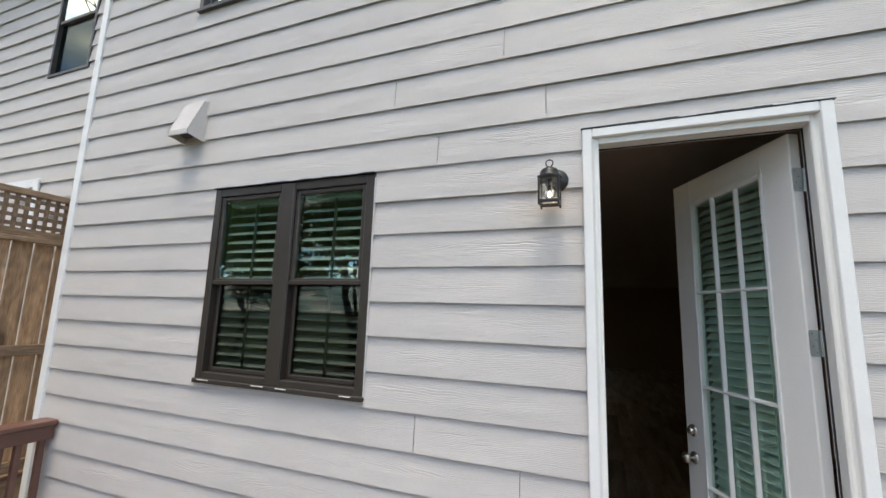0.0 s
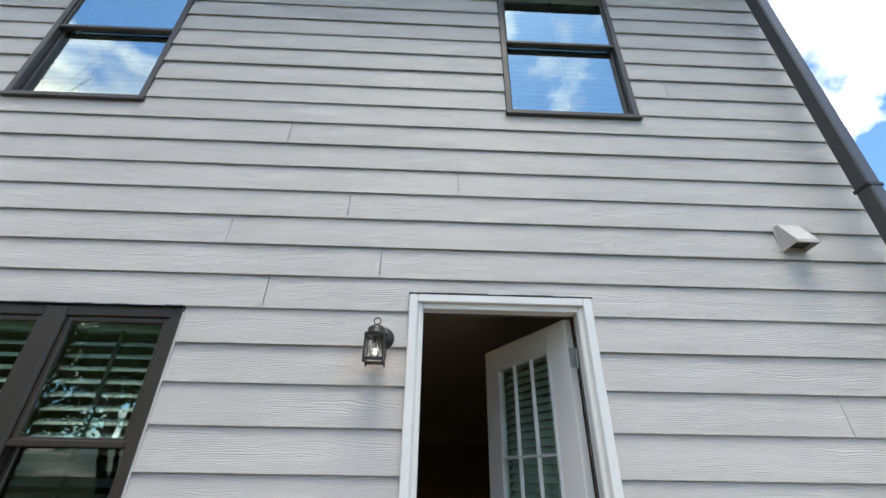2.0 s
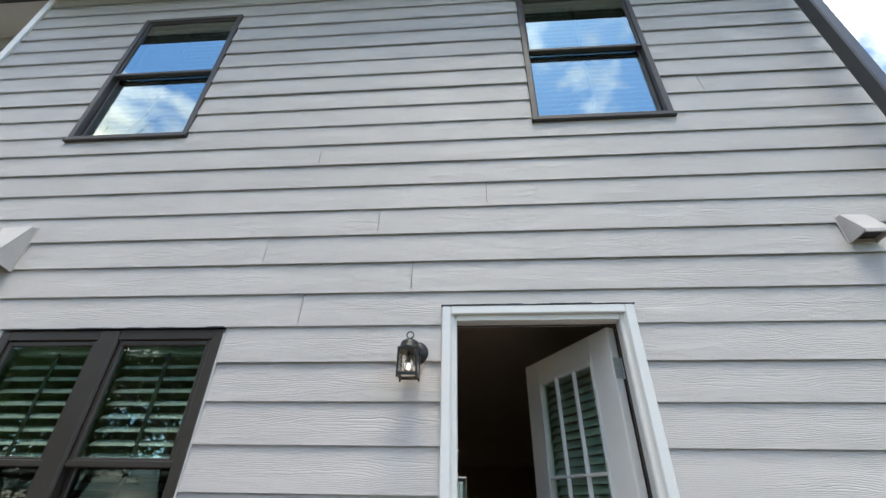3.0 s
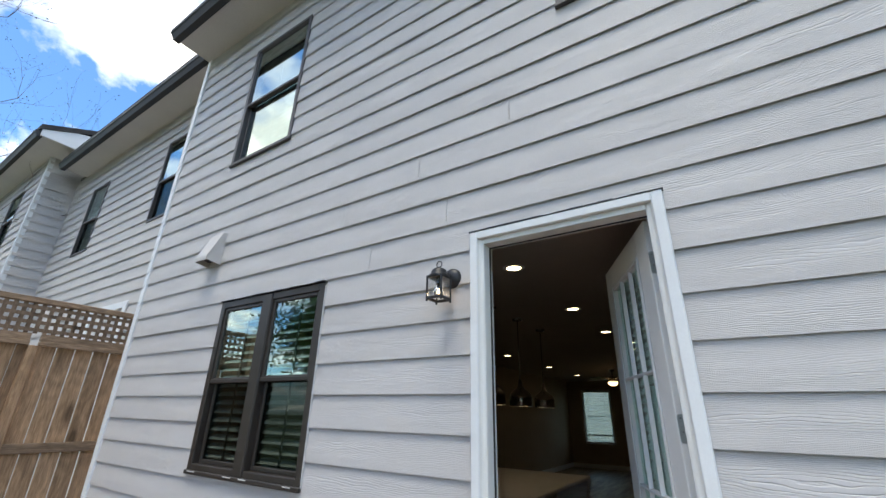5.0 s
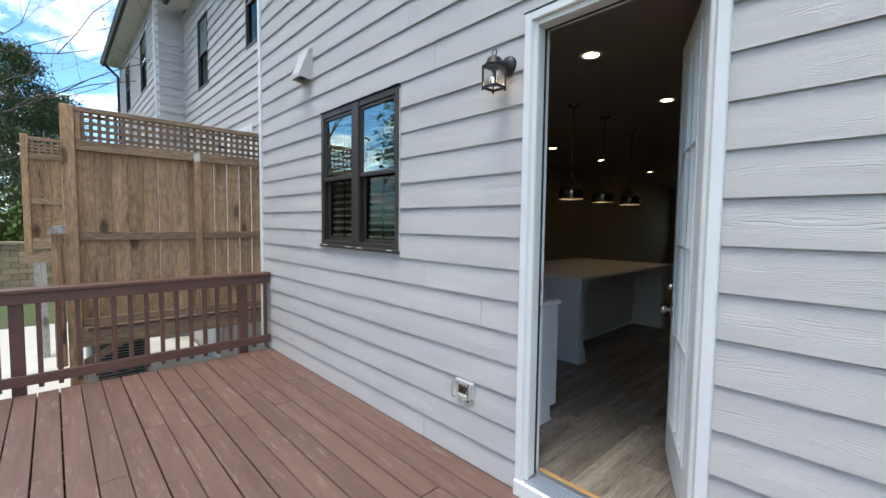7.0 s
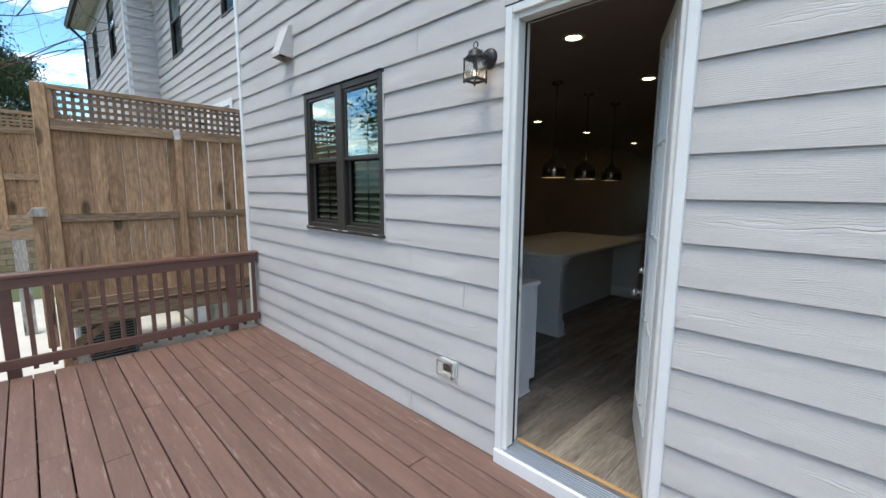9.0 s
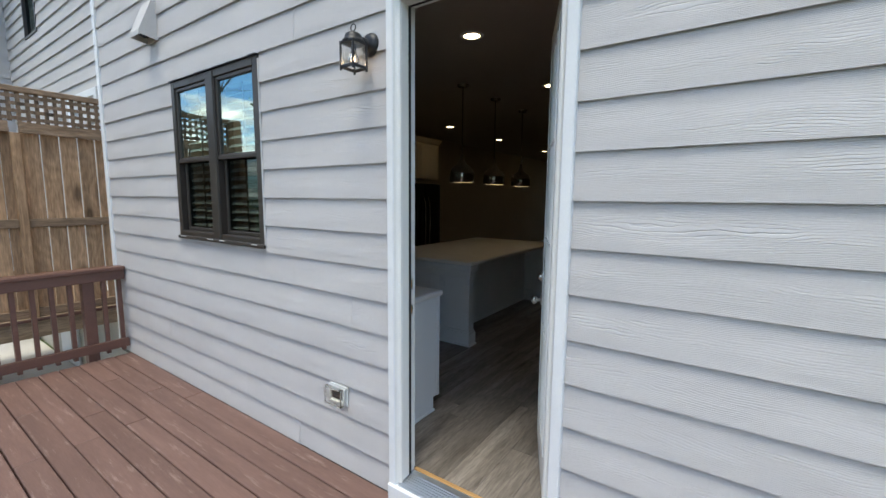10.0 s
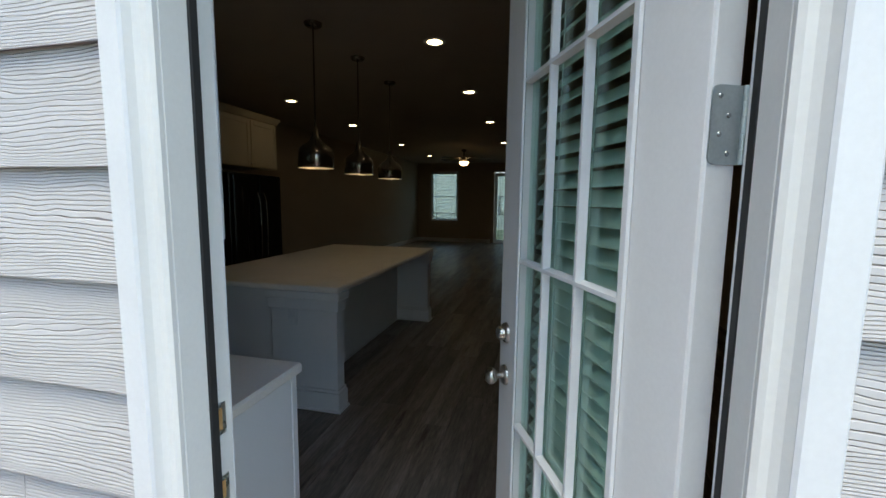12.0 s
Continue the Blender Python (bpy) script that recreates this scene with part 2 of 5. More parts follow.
def wood_material(name, c1, c2, dark, rough=0.8, along="z", vary=0.24):
    """Weathered softwood: growth rings in long streaks, dark knots and a board-to-board shift."""
    st = {"x": (0.5, 6, 6), "y": (6, 0.5, 6), "z": (6, 6, 0.5)}[along]
    kn = {"x": (3.2, 8, 8), "y": (8, 3.2, 8), "z": (8, 8, 3.2)}[along]
    m = surface(name, c1, c2, rough=rough, stretch=st, scale=2.2, fine=22, bump=0.4, depth=0.0015, vary=vary, blotch=(dark, 3.4, 0.66), spec=0.25)
    nt = m.node_tree
    L = nt.links.new
    bs = nt.nodes["Principled BSDF"]
    co = nt.nodes.new("ShaderNodeTexCoord")
    info = nt.nodes.new("ShaderNodeObjectInfo")
    off = nt.nodes.new("ShaderNodeVectorMath")
    off.operation, off.inputs[0].default_value = "SCALE", (23.0, 41.0, 61.0)
    L(info.outputs["Random"], off.inputs["Scale"])
    pos = nt.nodes.new("ShaderNodeVectorMath")
    pos.operation, pos.inputs[1].default_value = "MULTIPLY_ADD", kn
    L(co.outputs["Object"], pos.inputs[0])
    L(off.outputs[0], pos.inputs[2])
    vor = node(nt, "ShaderNodeTexVoronoi", Scale=0.55)
    L(pos.outputs[0], vor.inputs["Vector"])
    ring = nt.nodes.new("ShaderNodeMath")
    ring.operation, ring.inputs[1].default_value = "MULTIPLY", 30.0
    warp = node(nt, "ShaderNodeTexNoise", Scale=0.9, Detail=3.0)
    L(pos.outputs[0], warp.inputs["Vector"])
    both = nt.nodes.new("ShaderNodeMath")
    both.operation, both.inputs[1].default_value = "MULTIPLY_ADD", 0.55
    L(warp.outputs["Fac"], both.inputs[0])
    L(vor.outputs["Distance"], both.inputs[2])
    L(both.outputs[0], ring.inputs[0])
    sine = nt.nodes.new("ShaderNodeMath")
    sine.operation = "SINE"
    L(ring.outputs[0], sine.inputs[0])
    line = node(nt, "ShaderNodeMapRange", From_Min=-1.0, From_Max=1.0, To_Min=0.87, To_Max=1.06)
    L(sine.outputs[0], line.inputs["Value"])
    knot = node(nt, "ShaderNodeMapRange", From_Min=0.14, From_Max=0.27, To_Min=0.35, To_Max=1.0)
    L(vor.outputs["Distance"], knot.inputs["Value"])
    fibre = nt.nodes.new("ShaderNodeVectorMath")
    fibre.operation, fibre.inputs[1].default_value = "MULTIPLY_ADD", tuple(9 * c for c in st)
    L(co.outputs["Object"], fibre.inputs[0])
    L(off.outputs[0], fibre.inputs[2])
    grain = node(nt, "ShaderNodeTexNoise", Scale=1.0, Detail=3.0, Distortion=0.6)
    L(fibre.outputs[0], grain.inputs["Vector"])
    streak = node(nt, "ShaderNodeMapRange", From_Min=0.3, From_Max=0.7, To_Min=0.78, To_Max=1.14)
    L(grain.outputs["Fac"], streak.inputs["Value"])
    both2 = nt.nodes.new("ShaderNodeMath")
    both2.operation = "MULTIPLY"
    L(line.outputs[0], both2.inputs[0])
    L(streak.outputs[0], both2.inputs[1])
    mul = nt.nodes.new("ShaderNodeMath")
    mul.operation = "MULTIPLY"
    L(both2.outputs[0], mul.inputs[0])
    L(knot.outputs[0], mul.inputs[1])
    shade = nt.nodes.new("ShaderNodeVectorMath")
    shade.operation = "SCALE"
    old = bs.inputs["Base Color"].links[0].from_socket
    L(old, shade.inputs[0])
    L(mul.outputs[0], shade.inputs["Scale"])
    L(shade.outputs[0], bs.inputs["Base Color"])
    return m


def glass_material(name, tint=(0.92, 0.97, 0.95), rough=0.0):
    m = bpy.data.materials.new(name)
    m.use_nodes = True
    bs = m.node_tree.nodes["Principled BSDF"]
    bs.inputs["Base Color"].default_value = (*tint, 1)
    bs.inputs["Roughness"].default_value = rough
    bs.inputs["Transmission Weight"].default_value = 1.0
    bs.inputs["IOR"].default_value = 1.5
    return m


def window_glass(name, tint, gloss, most=0.8):
    """A coated pane: clear, with a mirror film that grows towards grazing angles."""
    m = bpy.data.materials.new(name)
    m.use_nodes = True
    nt = m.node_tree
    nt.nodes.clear()
    out = nt.nodes.new("ShaderNodeOutputMaterial")
    mix = nt.nodes.new("ShaderNodeMixShader")
    tr = nt.nodes.new("ShaderNodeBsdfTransparent")
    tr.inputs[0].default_value = (*tint, 1)
    gl = nt.nodes.new("ShaderNodeBsdfGlossy")
    gl.inputs["Roughness"].default_value = 0.0
    gl.inputs["Color"].default_value = (0.85, 0.97, 0.95, 1)
    fr = node(nt, "ShaderNodeLayerWeight", Blend=0.5)
    pw = nt.nodes.new("ShaderNodeMath")
    pw.operation, pw.inputs[1].default_value = "POWER", 4.0
    nt.links.new(fr.outputs["Facing"], pw.inputs[0])
    rng = node(nt, "ShaderNodeMapRange", To_Min=gloss, To_Max=most)
    co = nt.nodes.new("ShaderNodeTexCoord")
    wav = node(nt, "ShaderNodeTexNoise", Scale=2.2, Detail=1.0)
    bp = node(nt, "ShaderNodeBump", Strength=0.05, Distance=0.01)
    nt.links.new(co.outputs["Object"], wav.inputs["Vector"])
    nt.links.new(wav.outputs["Fac"], bp.inputs["Height"])
    nt.links.new(bp.outputs[0], gl.inputs["Normal"])
    nt.links.new(pw.outputs[0], rng.inputs["Value"])
    nt.links.new(rng.outputs[0], mix.inputs[0])
    nt.links.new(tr.outputs[0], mix.inputs[1])
    nt.links.new(gl.outputs[0], mix.inputs[2])
    nt.links.new(mix.outputs[0], out.inputs[0])
    return m


def glow(name, colour, strength):
    m = bpy.data.materials.new(name)
    m.use_nodes = True
    bs = m.node_tree.nodes["Principled BSDF"]
    bs.inputs["Base Color"].default_value = (0.8, 0.8, 0.8, 1)
    bs.inputs["Emission Color"].default_value = (*colour, 1)
    bs.inputs["Emission Strength"].default_value = strength
    return m


SIDING = siding_material("painted siding", (0.565, 0.55, 0.552), (0.52, 0.508, 0.512))
SIDING_FAR = siding_material("neighbour siding", (0.535, 0.515, 0.51), (0.49, 0.475, 0.472), 0.5)
WHITE_TRIM = surface("white trim paint", (0.75, 0.765, 0.78), (0.70, 0.715, 0.73), rough=0.4, scale=3, fine=120, bump=0.08, vary=0.02)
DOOR_PAINT = surface("door paint", (0.80, 0.80, 0.80), (0.75, 0.75, 0.755), rough=0.35, scale=2.5, fine=150, bump=0.05, vary=0.02)
JAMB_PAINT = surface("jamb paint", (0.74, 0.745, 0.73), (0.69, 0.695, 0.68), rough=0.45, scale=3, fine=120, bump=0.06, vary=0.02)
BRONZE = surface("dark bronze vinyl", (0.034, 0.027, 0.023), (0.025, 0.02, 0.017), rough=0.42, scale=4, fine=90, bump=0.05, vary=0.05)
BRONZE_UP = surface("upper bronze vinyl", (0.062, 0.055, 0.057), (0.045, 0.04, 0.042), rough=0.45, scale=4, fine=90, bump=0.05, vary=0.05)
CAULK = surface("white caulk", (0.6, 0.6, 0.6), rough=0.7, bump=0.3, fine=80)
SHELL = surface("house wrap", (0.2, 0.19, 0.18), rough=0.9, scale=3)
GUTTER = surface("black aluminium gutter", (0.012, 0.013, 0.016), (0.018, 0.019, 0.023), rough=0.55, scale=2, fine=60, bump=0.04)
DOWNSPOUT = surface("grey-black downspout", (0.035, 0.037, 0.042), (0.028, 0.03, 0.034), rough=0.35, scale=2, fine=60, bump=0.04, spec=0.8)
SOFFIT = surface("soffit paint", (0.52, 0.51, 0.49), (0.47, 0.46, 0.45), rough=0.7, scale=1.5, fine=70, bump=0.1)
SHINGLE = surface("asphalt shingle", (0.05, 0.048, 0.05), (0.03, 0.03, 0.032), rough=0.95, scale=5, fine=150, bump=0.6, depth=0.004)
HOOD = surface("vent hood plastic", (0.52, 0.5, 0.49), (0.48, 0.46, 0.45), rough=0.5, scale=9, fine=120, bump=0.05)
DARK = surface("dark void", (0.02, 0.02, 0.02), rough=0.9)
BLACK_METAL = surface("black powder coat", (0.016, 0.017, 0.02), (0.025, 0.026, 0.03), rough=0.42, scale=20, fine=220, bump=0.2, depth=0.0005, metal=0.3)
SEEDED = glass_material("seeded lantern glass", (0.97, 0.97, 0.95), 0.14)
BULB = glow("lamp bulb", (1.0, 0.72, 0.45), 4.5)
BULB_GLASS = glass_material("bulb glass", (1.0, 0.95, 0.88), 0.0)
PANE = window_glass("coated window pane", (0.76, 0.86, 0.83), 0.2)
PANE_UP = window_glass("upper window pane", (0.60, 0.68, 0.68), 0.42)
PANE_SCREEN = window_glass("screened window pane", (0.38, 0.42, 0.42), 0.035, 0.25)
PANE_DOOR = window_glass("door pane", (0.84, 0.94, 0.90), 0.06)
SLAT = surface("white blind slat", (0.72, 0.76, 0.73), (0.66, 0.70, 0.68), rough=0.45, scale=3, fine=80, bump=0.05, vary=0.03)
BLIND_ROD = surface("dark tilt rod", (0.05, 0.055, 0.055), rough=0.5)
STEEL = surface("brushed nickel", (0.55, 0.53, 0.5), (0.45, 0.44, 0.42), rough=0.28, metal=1.0, scale=8, fine=200, bump=0.05)
HINGE_STEEL = surface("zinc hinge", (0.50, 0.55, 0.56), (0.42, 0.47, 0.49), rough=0.42, metal=0.8, scale=20, fine=200, bump=0.08)
SCREW = surface("screw head", (0.3, 0.32, 0.33), rough=0.3, metal=1.0)
ALU = surface("mill aluminium sill", (0.62, 0.64, 0.67), (0.52, 0.54, 0.57), rough=0.3, metal=0.9, stretch=(0.2, 3, 3), scale=8, fine=80, bump=0.1)
RUBBER = surface("weather strip", (0.016, 0.017, 0.018), rough=0.7, fine=120)
RAW_PINE = surface("raw pine strip", (0.5, 0.3, 0.12), (0.4, 0.22, 0.08), rough=0.7, stretch=(0.4, 4, 4), scale=10, fine=50)
DECK = surface("stained deck board", (0.172, 0.101, 0.083), (0.122, 0.070, 0.057), rough=0.55, stretch=(0.3, 2.6, 2.6), scale=4.0, fine=46, bump=0.35,
               depth=0.0012, vary=0.10, blotch=((0.25, 0.175, 0.15), 10.0, 0.57), spec=0.45)
RAIL = surface("brown rail paint", (0.15, 0.073, 0.055), (0.115, 0.055, 0.043), rough=0.42, stretch=(3, 0.6, 3), scale=4, fine=50, bump=0.25, depth=0.001, vary=0.08)
FENCE = wood_material("weathered fence board", (0.45, 0.285, 0.17), (0.31, 0.193, 0.113), (0.15, 0.095, 0.058))
FENCE_H = wood_material("weathered fence rail", (0.37, 0.255, 0.17), (0.28, 0.19, 0.125), (0.12, 0.08, 0.05), along="y")
BEAM = wood_material("deck frame timber", (0.44, 0.32, 0.215), (0.34, 0.24, 0.155), (0.18, 0.12, 0.08), along="y")
LATTICE = wood_material("lattice lath", (0.26, 0.18, 0.125), (0.2, 0.135, 0.09), (0.11, 0.075, 0.05))
GREY_WOOD = wood_material("grey sawn timber", (0.5, 0.47, 0.43), (0.38, 0.35, 0.32), (0.28, 0.24, 0.2))
CONCRETE = surface("pale concrete", (0.60, 0.58, 0.54), (0.52, 0.50, 0.47), rough=0.85, scale=1.2, fine=90, bump=0.3, depth=0.002)
FOUNDATION = surface("foundation render", (0.50, 0.47, 0.42), (0.43, 0.40, 0.36), rough=0.85, scale=1.5, fine=60, bump=0.3, depth=0.003)
GRASS = surface("lawn", (0.055, 0.10, 0.025), (0.08, 0.085, 0.035), rough=0.9, scale=0.8, fine=30, bump=0.6, depth=0.02)
BLOCK = surface("retaining block", (0.36, 0.28, 0.19), (0.27, 0.205, 0.14), rough=0.9, scale=7, fine=60, bump=0.6, depth=0.006, vary=0.15)
BARK = surface("bark", (0.10, 0.075, 0.055), (0.06, 0.045, 0.035), rough=0.95, stretch=(4, 4, 0.7), scale=6, fine=40, bump=0.6, depth=0.01)
PLANK = surface("vinyl plank", (0.28, 0.245, 0.21), (0.10, 0.084, 0.07), rough=0.45, stretch=(3.6, 0.4, 1), scale=2.6, fine=26, bump=0.12, depth=0.0008,
                vary=0.3, blotch=((0.05, 0.036, 0.027), 2.2, 0.58), spec=0.35)
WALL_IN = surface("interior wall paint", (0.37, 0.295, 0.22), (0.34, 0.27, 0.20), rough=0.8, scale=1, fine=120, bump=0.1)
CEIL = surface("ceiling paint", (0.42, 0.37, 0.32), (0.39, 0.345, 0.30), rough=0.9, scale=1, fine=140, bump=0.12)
CABINET = surface("grey cabinet paint", (0.72, 0.73, 0.74), (0.69, 0.70, 0.71), rough=0.42, scale=2, fine=130, bump=0.04, vary=0.01)
CREAM_CAB = surface("cream cabinet paint", (0.62, 0.54, 0.42), (0.58, 0.5, 0.39), rough=0.45, scale=2, fine=130, bump=0.04, vary=0.02)
QUARTZ = surface("white quartz top", (0.76, 0.73, 0.69), (0.72, 0.69, 0.65), rough=0.45, scale=5, fine=180, bump=0, vary=0.04)
FRIDGE = surface("black appliance steel", (0.012, 0.012, 0.014), (0.018, 0.018, 0.02), rough=0.25, metal=0.4, stretch=(1, 1, 0.1), scale=3, fine=200, bump=0.03)
PENDANT = surface("smoked nickel", (0.34, 0.31, 0.28), (0.26, 0.235, 0.215), rough=0.22, metal=1.0, scale=4, fine=200, bump=0.02)
PENDANT_IN = surface("white pendant lining", (0.7, 0.65, 0.58), rough=0.5)
LIGHT = glow("downlight lens", (1.0, 0.76, 0.47), 3.4)
PENDANT_BULB = glow("pendant bulb", (1.0, 0.78, 0.52), 2.4)
FAN_LIGHT = glow("fan light bowl", (1.0, 0.66, 0.32), 1.6)
FAN_BLADE = surface("fan blade", (0.05, 0.035, 0.025), rough=0.5)
PLASTIC = surface("clear box plastic", (0.55, 0.57, 0.57), (0.48, 0.5, 0.5), rough=0.25, scale=20, fine=100, bump=0.05)
CLEAR = glass_material("clear bubble plastic", (0.93, 0.95, 0.95), 0.08)
PLATE = surface("white plate", (0.7, 0.72, 0.74), rough=0.4)
LEAF = surface("leaf", (0.075, 0.12, 0.03), (0.045, 0.08, 0.02), rough=0.6, scale=2, fine=20, bump=0, vary=0.2)
NEEDLE = surface("pine needle", (0.06, 0.09, 0.04), (0.035, 0.06, 0.026), rough=0.7, scale=2, fine=20, bump=0, vary=0.2)
BUSH = surface("shrub leaf", (0.13, 0.19, 0.035), (0.07, 0.12, 0.02), rough=0.6, scale=3, fine=20, bump=0, vary=0.25)
AC_METAL = surface("condenser casing", (0.22, 0.23, 0.23), rough=0.5, metal=0.4)

# ---- plan ----
W = 2.1            # face of the back wall
LAP = 0.1773       # exposure of a siding board
LAP0 = 2.645       # lower edge of the course over the door
XL, XR = -3.90, 2.64
FLOOR, CEILING = 0.10, 2.795
DOOR = (-0.10, 0.808, -0.03, 2.556)      # outer edge of the door casing
WIN = (-2.360, -1.180, 1.265, 2.456)
UWL = (-2.754, -1.874, 3.848, 5.33)
UWR = (0.465, 1.356, 3.852, 5.33)
EAVE = 5.80


def cells(xs, zs, cuts):
    """The rectangles between the given lines that lie in no cut."""
    for x0, x1 in zip(xs, xs[1:]):
        for z0, z1 in zip(zs, zs[1:]):
            cx, cz = (x0 + x1) / 2, (z0 + z1) / 2
            if not any(c[0] < cx < c[1] and c[2] < cz < c[3] for c in cuts):
                yield x0, x1, z0, z1


def lines(a, b, values):
    return sorted({a, b, *[v for v in values if a < v < b]})


def wall(name, x0, x1, z0, z1, y0, y1, cuts, material, label, parent=None):
    s = Shape()
    xs = lines(x0, x1, [c[i] for c in cuts for i in (0, 1)])
    zs = lines(z0, z1, [c[i] for c in cuts for i in (2, 3)])
    for a, b, c, d in cells(xs, zs, cuts):
        s.box(a, b, y0, y1, c, d)
    ob = part(name, s, material, parent)
    if parent is None:
        tagged(ob, label, "wall", kind="structure")
    return ob


def siding(parent, x0, x1, z0, z1, y, cuts, joints, material, at=None, lap0=LAP0, low={}, depth=0.011):
    """Lapped boards, course by course, cut round the openings and butted at the joints."""
    k = math.floor((z0 - lap0) / LAP)
    while lap0 + k * LAP < z1 - 0.01:
        a, top = lap0 + k * LAP + low.get(k, 0), lap0 + (k + 1) * LAP + low.get(k + 1, 0)
        ends = [x0, *sorted(joints.get(k, [])), x1]
        for e0, e1 in zip(ends, ends[1:]):
            e0, e1 = (e0 + 0.0018 if e0 != x0 else e0), (e1 - 0.0018 if e1 != x1 else e1)
            near = [c for c in cuts if c[0] < e1 and c[1] > e0 and c[2] < top and c[3] > a]
            xs = lines(e0, e1, [c[i] for c in near for i in (0, 1)])
            zs = lines(max(a, z0), min(top, z1), [c[i] for c in near for i in (2, 3)])
            s = Shape()
            sag = random.uniform(-0.0012, 0.0012)
            for p, q, r, t in cells(xs, zs, near):
                f0 = y - 0.0027 - depth + depth * (r - a) / (top - a) + sag
                f1 = y - 0.0027 - depth + depth * (t - a) / (top - a) + sag
                up = t + 0.03 if t > top - 0.001 and t < z1 - 0.03 else t
                s.prism([(f0 + 0.0006, r), (f0, r + 0.001), (f1, t), (f1 + 0.0003, up), (y + 0.006, up), (y + 0.0059, t), (f0 + 0.0022, r)], "x", p, q)
            if s.f:
                part("siding_board", s, material, parent, at=at)
        k += 1


# ---- house: shell ----
OPEN = (-0.046, 0.752, 0.06, 2.502)
inner = [(OPEN[0] - 0.03, OPEN[1] + 0.03, -2, OPEN[3] + 0.03), (WIN[0] + 0.03, WIN[1] - 0.03, WIN[2] + 0.03, WIN[3] - 0.03)]
inner += [(u[0] + 0.02, u[1] - 0.02, u[2] + 0.02, u[3] - 0.02) for u in (UWL, UWR)]
wall_south = wall("wall_south", XL, XR, -0.05, 6.0, W + 0.006, 2.19, inner, SHELL, "pale greige lap-sided back wall of the house")
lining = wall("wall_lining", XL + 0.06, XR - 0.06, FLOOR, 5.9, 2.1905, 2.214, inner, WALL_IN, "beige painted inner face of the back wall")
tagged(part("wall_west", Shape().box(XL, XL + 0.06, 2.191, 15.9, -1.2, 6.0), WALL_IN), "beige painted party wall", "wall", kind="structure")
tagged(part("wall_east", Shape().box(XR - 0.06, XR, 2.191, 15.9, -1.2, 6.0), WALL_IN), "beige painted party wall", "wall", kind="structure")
FARW = (-3.36, -2.40, 0.82, 2.52)
FARD = (-1.16, -0.26, FLOOR, 2.50)
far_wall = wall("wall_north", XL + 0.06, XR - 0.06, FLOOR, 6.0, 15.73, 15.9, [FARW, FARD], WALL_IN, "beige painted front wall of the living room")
part("wall_foundation", Shape().box(XL + 0.02, XR - 0.02, 2.13, 2.189, -1.2, -0.05), FOUNDATION)
tagged(bpy.data.objects["wall_foundation"], "grey rendered foundation wall under the siding", "wall", kind="structure")
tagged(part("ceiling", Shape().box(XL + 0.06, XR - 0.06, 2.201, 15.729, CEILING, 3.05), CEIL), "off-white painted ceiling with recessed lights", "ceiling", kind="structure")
tagged(part("ceiling_upper", Shape().box(XL + 0.06, XR - 0.06, 2.201, 15.729, 5.92, 6.0), CEIL), "white upper-storey ceiling", "ceiling", kind="structure")
tagged(part("wall_upper", Shape().box(XL + 0.06, XR - 0.06, 5.0, 5.1, 3.05, 5.92), WALL_IN), "beige upper room partition", "wall", kind="structure")

# corner boards, eave, gutter, roof
corner = Shape().box(XL - 0.015, XL + 0.055, W - 0.024, W + 0.004, -0.02, EAVE, 0.003).box(XL - 0.015, XL + 0.006, W + 0.0045, 2.52, -0.02, EAVE, 0.003)
tagged(part("trim_corner", corner, WHITE_TRIM), "white painted corner board of the house", "trim", kind="structure")
tagged(part("soffit", Shape().box(XL - 0.02, XR + 0.06, 1.70, W + 0.02, EAVE, EAVE + 0.03), SOFFIT), "pale painted soffit under the eave", "soffit", kind="structure")


def gutter_shape(x0, x1, y, z):
    """K-style gutter with its back at y and its floor at z."""
    prof = [(y, z), (y - 0.07, z), (y - 0.08, z + 0.02), (y - 0.10, z + 0.06), (y - 0.115, z + 0.075), (y - 0.115, z + 0.12), (y - 0.105, z + 0.12),
            (y - 0.105, z + 0.08), (y - 0.09, z + 0.062), (y - 0.068, z + 0.008), (y - 0.006, z + 0.008), (y - 0.006, z + 0.13), (y, z + 0.13)]
    s = Shape().prism(prof, "x", x0, x1)
    for x in (x0, x1):
        s.prism([(y, z), (y - 0.07, z), (y - 0.10, z + 0.06), (y - 0.115, z + 0.075), (y - 0.115, z + 0.12), (y, z + 0.12)], "x", x - 0.002, x + 0.002)
    return s


tagged(part("gutter", gutter_shape(XL - 0.02, XR + 0.06, 1.715, EAVE - 0.03), GUTTER), "black aluminium eave gutter", "gutter", kind="structure")
tagged(part("roof", Shape().prism([(1.66, EAVE + 0.10), (9.0, 9.2), (16.2, EAVE + 0.1), (16.2, EAVE + 0.2), (9.0, 9.32), (1.66, EAVE + 0.22)], "x", XL - 0.03, XR + 0.08), SHINGLE),
       "dark asphalt shingle roof", "roof", kind="structure")
down = thing("downspout", pose(2.44, 1.93, 0), "black aluminium downspout strapped to the wall corner", "downspout")
part("pipe", Shape().box(-0.038, 0.038, -0.04, 0.05, -1.0, 5.84, 0.008), DOWNSPOUT, down)
part("outlet_elbow", Shape().prism([(0.05, 5.84), (-0.04, 5.84), (-0.26, 5.93), (-0.2, 5.97)], "x", -0.036, 0.036), GUTTER, down)
for z in (1.3, 3.2, 5.17):
    part("strap", Shape().box(-0.043, 0.043, -0.044, 0.054, z, z + 0.022, 0.002).box(0.043, 0.07, 0.046, 0.054, z, z + 0.022), GUTTER, down)

